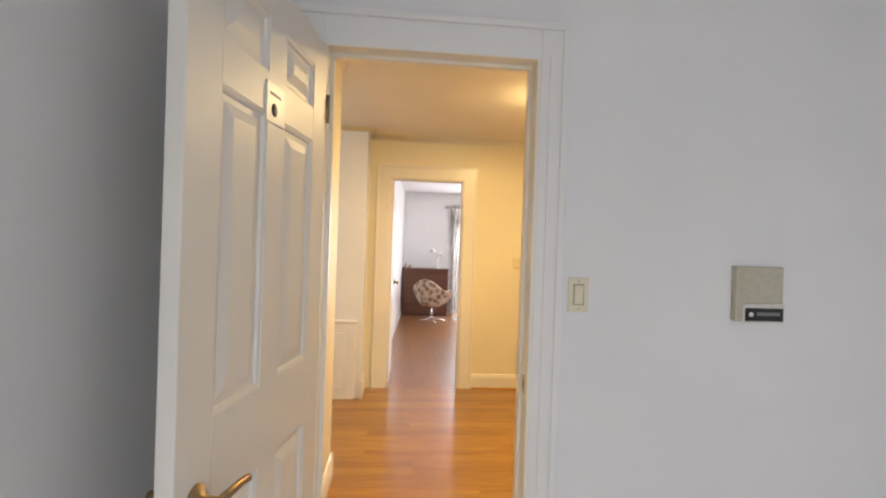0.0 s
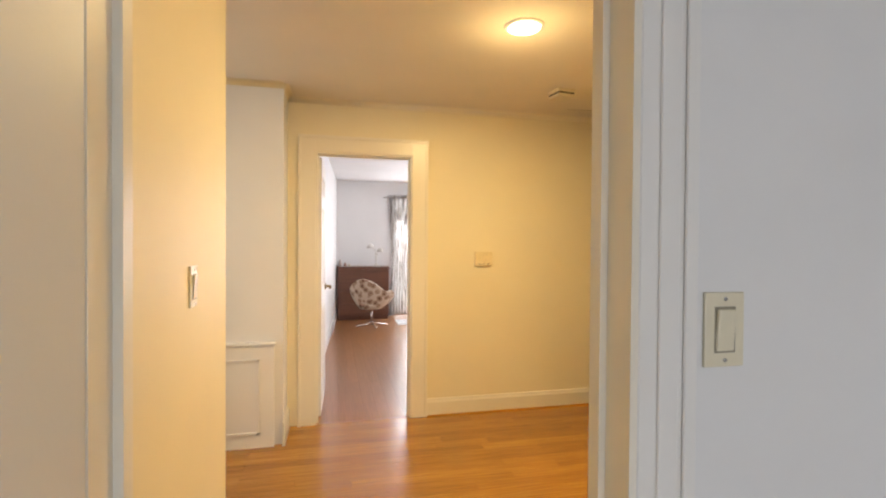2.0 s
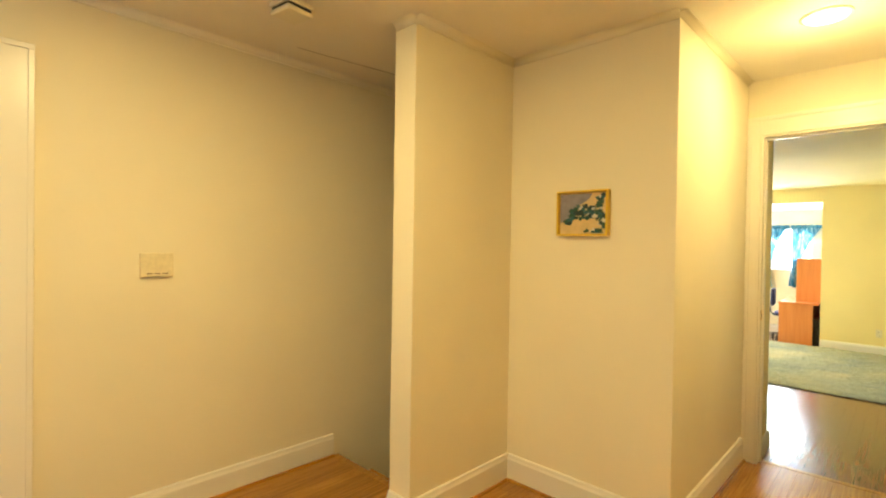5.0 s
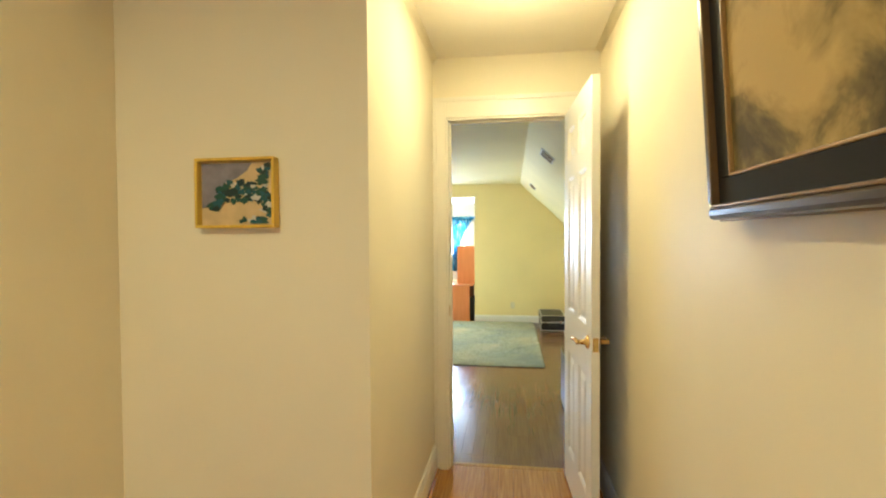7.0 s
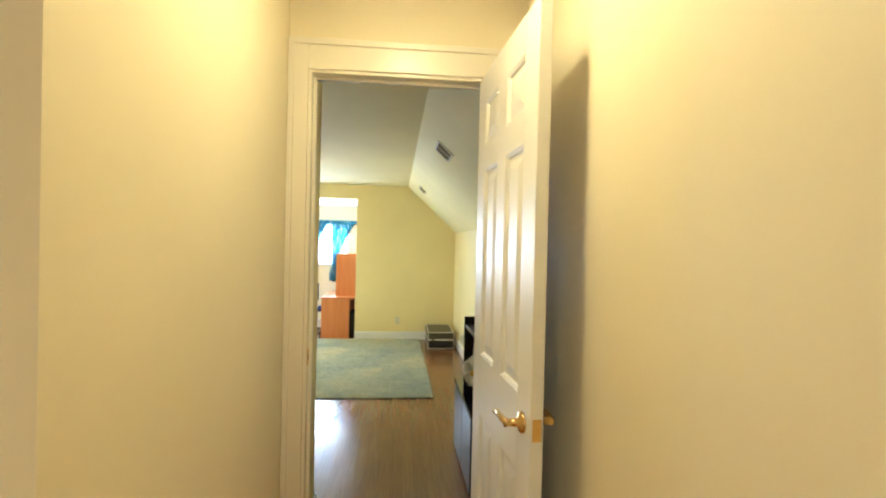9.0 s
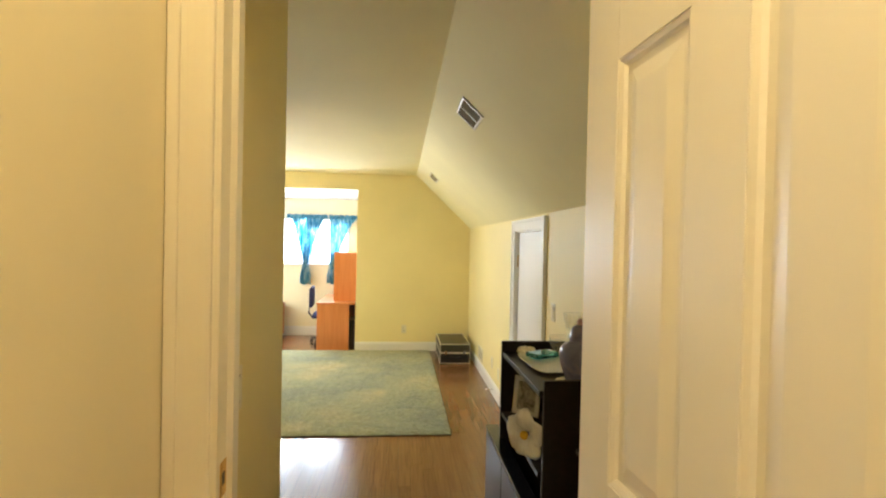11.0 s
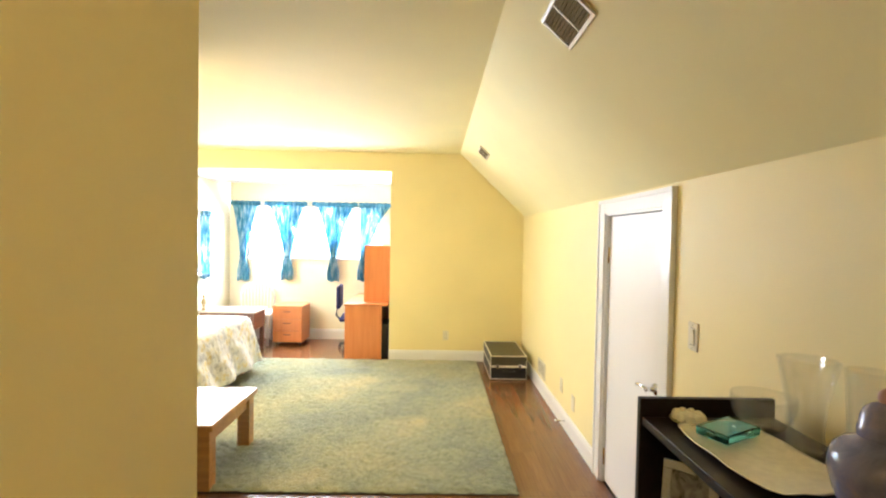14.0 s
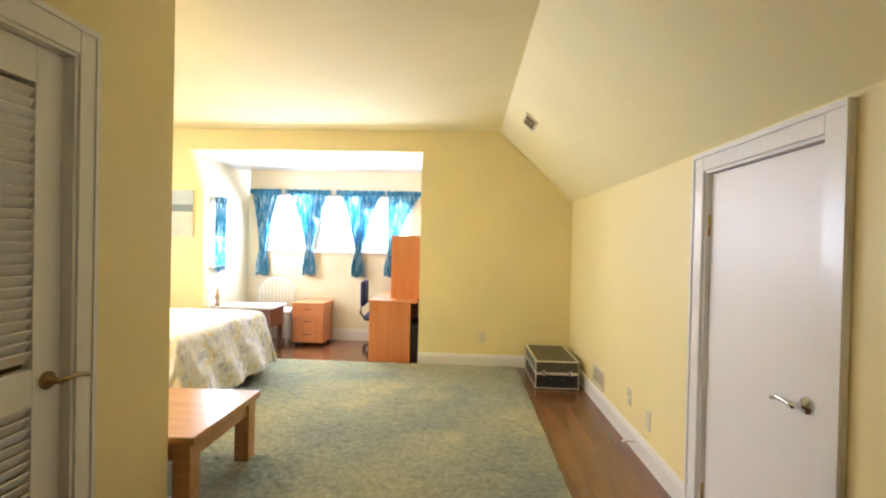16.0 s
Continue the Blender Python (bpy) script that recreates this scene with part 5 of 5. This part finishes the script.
part("middle_shelf", boxes((0.022, lx - 0.022, 0, ly - 0.005, zt - 0.34, zt - 0.318), bevel=0.002), EBONY, bc)
part("back_panel", boxes((0.022, lx - 0.022, 0, 0.008, 0, zt - 0.025)), EBONY, bc)
part("kick", boxes((0.022, lx - 0.022, ly - 0.04, ly - 0.02, 0, 0.08)), EBONY, bc)
lowc = thing("low_dark_cabinet", (4.98, 1.375, BF), "black cabinet with flat doors in front of the bookcase", "cabinet")
part("body", boxes((0.40, 1.22, 0.385, 0.44, 0.02, 0.52), bevel=0.002), EBONY, lowc)
part("top", boxes((0.39, 1.23, 0.383, 0.452, 0.52, 0.54), bevel=0.003), plain("black_gloss", (0.012, 0.012, 0.018), 0.15, 0, 60, 0.02), lowc)
for x0, x1 in ((0.41, 0.80), (0.81, 1.21)):
    part("door", boxes((x0, x1, 0.440, 0.450, 0.04, 0.51), bevel=0.002), plain("black_satin", (0.014, 0.014, 0.020), 0.3, 0, 60, 0.02), lowc)
tb = thing("dark_side_table", (5.025, 1.455, BF), "tall dark wooden side table beside the bookcase", "table")
part("top", boxes((-0.26, 0.26, -0.10, 0.10, 0.965, 0.99), bevel=0.004), EBONY, tb)
for x in (-0.22, 0.22):
    for y in (-0.08, 0.08):
        part("leg", boxes((x - 0.018, x + 0.018, y - 0.018, y + 0.018, 0, 0.965), bevel=0.003), EBONY, tb)
part("shelf", boxes((-0.235, 0.245, -0.095, 0.20, 0.785, 0.80), bevel=0.003), EBONY, tb)

# blue-grey lidded jar
JAR = daub("blue_grey_glaze", [(0.3, (0.10, 0.115, 0.21)), (0.5, (0.16, 0.16, 0.27)), (0.7, (0.25, 0.19, 0.25))], 9, 2.0)
JAR.node_tree.nodes["Principled BSDF"].inputs["Roughness"].default_value = 0.15
jr = thing("ginger_jar", (5.45, 1.580, ZT + 0.0024), "blue-grey glazed ginger jar with a domed lid", "jar")
part("body", lathe([(0.052, 0), (0.058, 0.005), (0.064, 0.025), (0.080, 0.070), (0.090, 0.110), (0.090, 0.135), (0.082, 0.157), (0.064, 0.174), (0.044, 0.183), (0.041, 0.200)], 40), JAR, jr)
ldm = part("lid", lathe([(0.042, 0.184), (0.045, 0.188), (0.045, 0.206), (0.042, 0.210), (0.041, 0.226), (0.034, 0.242), (0.022, 0.253), (0.010, 0.257)], 36), JAR, jr)
part("lid_knob", lathe([(0.010, 0.254), (0.014, 0.262), (0.014, 0.272), (0.009, 0.281), (0.002, 0.285)], 20), daub("rose_glaze", [(0.3, (0.30, 0.16, 0.16)), (0.7, (0.40, 0.24, 0.24))], 20, 1.0), ldm, "dusty rose knob")

jr.scale = (0.93, 0.93, 0.93)

CLEAR = glass("clear_crystal", (1.0, 1.0, 1.0), 0.05, 1.1)
CUT = glass("cut_crystal", (1.0, 1.0, 1.0), 0.07, 1.1)


def shell_lathe(outer, wall, segs=40, flutes=0, depth=0.05):
    """A hollow turned vessel: the outline outside, then inside; flutes are cut round its side."""
    inner = [(max(r - wall, 0.001), z) for r, z in outer[::-1]]
    inner[-1] = (inner[-1][0], outer[0][1] + wall)
    bm = lathe(outer + inner, segs)
    if flutes:
        for v in bm.verts:
            k = 1 + depth * math.cos(flutes * math.atan2(v.co.y, v.co.x) + 18 * v.co.z)
            v.co.x, v.co.y = v.co.x * k, v.co.y * k
        for f in bm.faces:
            f.smooth = False
    return bm


single("glass_bowl", shell_lathe([(0.035, 0), (0.056, 0.012), (0.076, 0.045), (0.083, 0.085), (0.082, 0.098)], 0.004), CLEAR, "clear glass bowl with a thin rim", "bowl", at=(5.925, 1.475, ZT))
single("glass_vase", shell_lathe([(0.044, 0), (0.041, 0.02), (0.038, 0.06), (0.042, 0.12), (0.052, 0.18), (0.062, 0.228), (0.064, 0.240)], 0.006, 60, 10), CUT, "tall flared cut-glass vase", "vase", at=(5.775, 1.470, ZT))
single("glass_vase", shell_lathe([(0.036, 0), (0.037, 0.01), (0.037, 0.12), (0.041, 0.22), (0.044, 0.252)], 0.005, 60, 10, 0.035), CUT, "tall straight cut-glass vase", "vase", at=(5.625, 1.450, ZT))
single("glass_vase", shell_lathe([(0.048, 0), (0.044, 0.012), (0.016, 0.03), (0.015, 0.045), (0.032, 0.075), (0.045, 0.13), (0.055, 0.19), (0.062, 0.240), (0.065, 0.248)], 0.004, 48, 16, 0.012), CUT, "large footed clear glass vase", "vase", at=(5.475, 1.442, ZT))
dl = bmesh.new()
lathe([(0.082, 0), (0.084, 0.0012), (0.082, 0.0024), (0.01, 0.0024)], 64, dl)
for v in dl.verts:
    k = 1 + 0.035 * math.cos(16 * math.atan2(v.co.y, v.co.x))
    v.co.x, v.co.y = v.co.x * k, v.co.y * k
single("doily", dl, plain("cream_lace", (0.70, 0.64, 0.48), 0.9, 0, 160, 0.6, 0.2), "small cream lace doily under the jar", "doily", at=(5.455, 1.592, ZT))
ty = thing("silver_tray", (5.745, 1.615, ZT), "long pale silver tray with a wavy bright rim", "tray", 3)
bm = bmesh.new()
lathe([(0.10, 0.0), (0.13, 0.004), (0.155, 0.012), (0.158, 0.016), (0.150, 0.014), (0.125, 0.006), (0.02, 0.005)], 40, bm)
for v in bm.verts:
    a = math.atan2(v.co.y, v.co.x)
    r = math.hypot(v.co.x, v.co.y)
    k = (abs(math.cos(a)) ** 5 + abs(math.sin(a)) ** 5) ** -0.2 * (1 + 0.018 * math.cos(10 * a))
    v.co.x, v.co.y = r * k * math.cos(a) * 1.22, r * k * math.sin(a) * 0.74
part("dish", bm, plain("tarnished_silver", (0.78, 0.74, 0.62), 0.30, 0.35, 40, 0.05), ty)
bk = single("glass_block", boxes((-0.075, 0.075, -0.045, 0.045, 0, 0.024), bevel=0.004), glass("turquoise_glass", (0.12, 0.60, 0.74), 0.02), "thick turquoise glass block on the tray", "ornament", at=(5.865, 1.610, ZT + 0.010), turn=-62)
sc = thing("shell_dish", (5.965, 1.665, ZT), "cream scalloped shell soap dish", "dish")
part("saucer", lathe([(0.030, 0), (0.050, 0.010), (0.052, 0.013), (0.02, 0.010)], 28), plain("olive_glaze", (0.35, 0.32, 0.18), 0.3), sc)
for k in range(9):
    a = 2 * math.pi * k / 9
    bm = bmesh.new()
    bmesh.ops.create_icosphere(bm, subdivisions=2, radius=0.014, matrix=Matrix.Translation((0.033 * math.cos(a), 0.033 * math.sin(a), 0.022)))
    smooth(part("scallop", bm, plain("cream_china", (0.72, 0.66, 0.48), 0.4), sc))
bm = bmesh.new()
bmesh.ops.create_icosphere(bm, subdivisions=2, radius=0.026, matrix=Matrix.Translation((0, 0, 0.018)) @ Matrix.Diagonal((1, 1, 0.6, 1)))
smooth(part("heart", bm, plain("cream_china_centre", (0.70, 0.64, 0.46), 0.4), sc))

pf = thing("photo_frame", (5.93, 1.66, ZT - 0.318), "silver photo frame with a blurred grey print", "photo frame", 152)
pf.matrix_world = pose(5.955, 1.66, ZT - 0.317, 0, 0, 232) @ pose(0, 0, 0.099, -10, 0, 0) @ Matrix.Diagonal((0.82, 0.82, 0.82, 1))
part("frame", frame_bars(bmesh.new(), 0.18, 0.235, 0.030, -0.010, 0.004, 0.004), plain("brushed_silver", (0.58, 0.57, 0.56), 0.4, 0.7, 90, 0.1), pf)
part("print", boxes((-0.062, 0.062, -0.004, 0.002, -0.090, 0.090)), daub("grey_print", [(0.35, (0.10, 0.09, 0.08)), (0.65, (0.42, 0.40, 0.36))], 16, 4.0), pf)

# white silk orchid on the middle shelf
of = thing("silk_orchid", (5.46, 1.775, ZT - 0.318), "white silk orchid with a golden heart", "flower", 38)
of.scale = (0.85, 0.85, 0.85)
PETAL = cloth_mat("white_petal", [(0.3, (0.66, 0.64, 0.58)), (0.7, (0.80, 0.79, 0.74))], 20, 0.25)
for k in range(5):
    a = 2 * math.pi * k / 5 + 0.3
    bm = bmesh.new()
    rows = []
    for i in range(7):
        s = i / 6
        w = 0.062 * math.sin(math.pi * (0.12 + 0.80 * s))
        rows.append([bm.verts.new(((0.012 + 0.11 * s) * math.cos(a) - w * u * math.sin(a), 0.03 + 0.018 * math.sin(3 * s) + 0.008 * u * u, 0.13 + (0.012 + 0.11 * s) * math.sin(a) + w * u * math.cos(a))) for u in (-1, -0.5, 0, 0.5, 1)])
    for i in range(6):
        for j in range(4):
            bm.faces.new((rows[i][j], rows[i][j + 1], rows[i + 1][j + 1], rows[i + 1][j])).smooth = True
    pt = part("petal", bm, PETAL, of)
    pt.modifiers.new("thickness", "SOLIDIFY").thickness = 0.0015
bm = bmesh.new()
bmesh.ops.create_icosphere(bm, subdivisions=2, radius=0.022, matrix=Matrix.Translation((0, 0.055, 0.127)))
smooth(part("heart", bm, plain("golden_heart", (0.60, 0.36, 0.03), 0.3, 0.6), of))
part("stem", tube([(0, 0.03, 0.13), (0.0, 0.0, 0.07), (-0.02, -0.05, 0.03), (-0.05, -0.10, 0.008)], 0.004), plain("dark_stem", (0.04, 0.05, 0.02), 0.6), of)


def finial(at):
    o = thing("finial_post", at, "dark turned post with a spear-shaped finial", "ornament", group="finial posts")
    part("post", lathe([(0.026, 0), (0.026, 0.012), (0.014, 0.030), (0.010, 0.060), (0.010, 0.098), (0.023, 0.112), (0.026, 0.122), (0.020, 0.132), (0.012, 0.140)], 20), EBONY, o)
    part("spear", lathe([(0.008, 0.138), (0.013, 0.150), (0.019, 0.166), (0.015, 0.188), (0.008, 0.220), (0.001, 0.248)], 8), EBONY, o)


finial((5.262, 1.528, BF + 0.99))
finial((5.195, 1.392, BF + 0.99))
# dark leather box on a stand, standing on edge
bx = thing("leather_box", (5.06, 1.49, BF + 0.99), "dark leather box with a brass knob propped on a stand", "box")
part("stand", boxes((-0.05, 0.05, -0.05, 0.05, 0, 0.02), (-0.012, 0.012, -0.012, 0.012, 0.02, 0.10), bevel=0.003), EBONY, bx)
b2 = part("case", boxes((-0.088, 0.088, -0.024, 0.024, -0.050, 0.050), bevel=0.007), plain("dark_leather", (0.022, 0.015, 0.011), 0.55, 0, 90, 0.4), bx)
b2.matrix_local = pose(0, 0, 0.140, 8, 0, 231) @ pose(0, 0, 0, 0, 47, 0)
part("knob", lathe([(0.006, -0.040), (0.012, -0.034), (0.010, -0.023)], 16, at=(0.014, 0, -0.018), axis="y"), BRASS, b2)
single("white_plush", lathe([(0.03, 0), (0.055, 0.015), (0.06, 0.04), (0.045, 0.07), (0.015, 0.085)], 20), plain("white_plush_fabric", (0.72, 0.70, 0.66), 0.95, 0, 120, 0.8), "rounded white plush bundle on the lower shelf", "ornament", at=(5.19, 1.600, BF + 0.80))

# ---- far room ----
fc = thing("brown_cabinet", (0.875, 9.62, 0), "red-brown wooden writing cabinet against the wall", "cabinet")
part("body", boxes((-0.445, 0.445, -0.20, 0.20, 0.06, 0.905), bevel=0.004), BROWN_WOOD, fc)
part("top", boxes((-0.46, 0.46, -0.215, 0.205, 0.905, 0.93), bevel=0.004), BROWN_WOOD, fc)
part("plinth", boxes((-0.43, 0.43, -0.18, 0.19, 0, 0.06)), BROWN_WOOD, fc)
part("fall_front", boxes((-0.43, 0.43, -0.214, -0.201, 0.52, 0.89), bevel=0.003), BROWN_WOOD, fc)
for z0, z1 in ((0.08, 0.28), (0.29, 0.50)):
    part("drawer", boxes((-0.43, 0.43, -0.214, -0.201, z0, z1), bevel=0.003), BROWN_WOOD, fc)
la = thing("desk_lamp", (1.11, 9.62, 0.93), "pale desk lamp with two small shades", "lamp")
LW = plain("pale_enamel", (0.62, 0.60, 0.56), 0.4)
part("base", lathe([(0.06, 0), (0.055, 0.02), (0.012, 0.03), (0.010, 0.20)], 20), LW, la)
part("arm", tube([(0, 0, 0.19), (-0.02, 0, 0.30), (-0.09, 0, 0.37)], 0.006), LW, la)
part("shade", lathe([(0.075, 0.33), (0.05, 0.385), (0.015, 0.41)], 20, at=(-0.10, 0, 0)), LW, la)
part("arm", tube([(0, 0, 0.19), (0.03, 0, 0.26), (0.07, 0, 0.30)], 0.006), LW, la)
part("shade", lathe([(0.06, 0.26), (0.04, 0.31), (0.012, 0.33)], 20, at=(0.07, 0, 0)), LW, la)
for x, h, c in ((0.46, 0.13, (0.55, 0.45, 0.40)), (0.54, 0.07, (0.45, 0.30, 0.25)), (0.62, 0.05, (0.65, 0.62, 0.55)), (0.78, 0.03, (0.60, 0.52, 0.42))):
    single("ornament", lathe([(0.022, 0), (0.03, h * 0.3), (0.02, h * 0.7), (0.010, h)], 16), plain("ornament_glaze", c, 0.3), "small glazed ornament on the cabinet", "ornament", at=(x + 0.02, 9.60, 0.93))

m, t, p = nodes_of("brown_floral_upholstery")
vr = t.nodes.new("ShaderNodeTexVoronoi")
tc = t.nodes.new("ShaderNodeTexCoord")
t.links.new(tc.outputs["Object"], vr.inputs["Vector"])
vr.inputs["Scale"].default_value = 11
rr = ramp(t, vr.outputs["Distance"], [(0.20, (0.13, 0.06, 0.03)), (0.30, (0.45, 0.32, 0.22)), (0.40, (0.20, 0.10, 0.05)), (0.55, (0.56, 0.46, 0.35))])
t.links.new(rr.outputs[0], p.inputs["Base Color"])
p.inputs["Roughness"].default_value = 0.85
FLORAL = m
ch = thing("swivel_armchair", (0.965, 8.75, 0), "curved swivel armchair in brown floral fabric on a chrome foot", "armchair", 150)
bm = bmesh.new()
rings = []
for i in range(13):
    s = i / 12
    row = []
    for k in range(29):
        a = math.radians(-130 + 260 * k / 28)
        side = abs(a) / math.radians(130)
        back = max(0.0, math.cos(a))
        top = 0.52 + 0.30 * back ** 1.5 - 0.06 * (side ** 3) + 0.12 * math.exp(-((side - 0.72) / 0.16) ** 2)
        z = 0.33 + (top - 0.33) * s
        r = 0.20 + 0.17 * s ** 0.7 - 0.02 * back * s
        row.append(bm.verts.new((r * 1.05 * math.sin(a), r * math.cos(a), z)))
    rings.append(row)
for i in range(12):
    for k in range(28):
        bm.faces.new((rings[i][k], rings[i][k + 1], rings[i + 1][k + 1], rings[i + 1][k])).smooth = True
sh = part("shell", bm, FLORAL, ch)
md = sh.modifiers.new("thickness", "SOLIDIFY")
md.thickness = 0.045
smooth(part("seat", lathe([(0.10, 0.30), (0.20, 0.31), (0.25, 0.37), (0.24, 0.42), (0.10, 0.435)], 30), FLORAL, ch))
part("column", lathe([(0.018, 0.05), (0.018, 0.31)], 16), CHROME, ch)
for k in range(4):
    a = math.pi / 4 + math.pi / 2 * k
    part("foot", tube([(0, 0, 0.06), (0.15 * math.cos(a), 0.15 * math.sin(a), 0.035), (0.27 * math.cos(a), 0.27 * math.sin(a), 0.012)], [0.016, 0.013, 0.010]), CHROME, ch)
ch.scale = (0.95, 0.95, 0.95)
bm = bmesh.new()
cube(bm, -0.12, 0.12, -0.14, 0.02, 0.435, 0.47, 0.016, 2)
part("white_cloth", bm, plain("white_cloth", (0.78, 0.78, 0.78), 0.9), ch)
for x0, x1, tx in ((1.33, 1.95, 1.56), (2.45, 3.05, 2.85)):
    o = thing("curtain", (0, 9.83, 0), "sheer grey floral curtain tied back at the garden door", "curtain", 0, "far room curtains")
    curtain(o, x0, x1, 2.22, 0.04, tx, 0.95, 7, FLORAL_CLOTH, int(x0 * 10), 0.30, 0.38)
    part("rod", lathe([(0.011, x0 - 0.08), (0.011, x1 + 0.08)], 12, at=(0, -0.045, 2.19), axis="x"), LW, o)
mt = thing("door_mat", (1.76, 9.02, 0), "pale woven door mat on the oak floor", "mat")
part("weave", boxes((-0.35, 0.35, -0.25, 0.25, 0.001, 0.010), bevel=0.003), plain("pale_mat", (0.55, 0.56, 0.58), 0.9, 0, 60, 0.5, 0.2), mt)
for y in (-0.17, 0.0, 0.17):
    part("stripe", boxes((-0.33, 0.33, y - 0.02, y + 0.02, 0.0095, 0.0112)), plain("grey_stripe", (0.28, 0.30, 0.34), 0.9), mt)

# ---- floor boards ----
def boards(floor, x0, x1, y0, y1, z, along, width, mat, length=1.3):
    """Separate floor boards with fine gaps, laid in staggered rows."""
    rng = random.Random(5)
    shapes = {}
    a0, a1, b0, b1 = (x0, x1, y0, y1) if along == "x" else (y0, y1, x0, x1)
    n = max(1, round((b1 - b0) / width))
    w = (b1 - b0) / n
    for i in range(n):
        a = a0
        first = True
        while a < a1 - 0.02:
            ln = length * (rng.choice((0.35, 0.6, 0.85)) if first else rng.choice((0.8, 1.0, 1.2)))
            e = min(a + ln, a1)
            if a1 - e < 0.25:
                e = a1
            key = (round(e - a, 3))
            if key not in shapes:
                bm = bmesh.new()
                g = 0.0004
                d = (g, e - a - g, g, w - g, -0.013, 0.0)
                cube(bm, *(d if along == "x" else (d[2], d[3], d[0], d[1], d[4], d[5])))
                me = bpy.data.meshes.new("board")
                bm.to_mesh(me)
                bm.free()
                me.materials.append(mat)
                shapes[key] = me
            ob = new("board", shapes[key])
            ob.parent = floor
            ob.location = (a, b0 + i * w, z) if along == "x" else (b0 + i * w, a, z)
            a, first = e, False


obs = bpy.data.objects
boards(obs["floor_hall"], -0.6, 2.535, 1.60, 4.60, 0, "x", 0.083, OAK, 1.25)
boards(obs["floor_hall"], 2.535, 4.445, 1.60, 3.70, 0, "x", 0.083, OAK, 1.25)
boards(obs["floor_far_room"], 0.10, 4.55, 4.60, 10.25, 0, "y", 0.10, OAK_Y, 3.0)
boards(obs["floor_bedroom"], 4.485, 7.45, 1.33, 3.80, BF, "x", 0.083, OAK_B, 1.5)
boards(obs["floor_bedroom"], 7.45, 11.62, 1.33, 2.10, BF, "x", 0.083, OAK_B, 1.5)
boards(obs["floor_bedroom"], 10.30, 11.62, 2.10, 5.42, BF, "x", 0.083, OAK_B, 1.5)
boards(obs["floor_bedroom"], 7.36, 10.30, 4.4, 8.1, BF, "x", 0.123, OAK_B, 3.0)
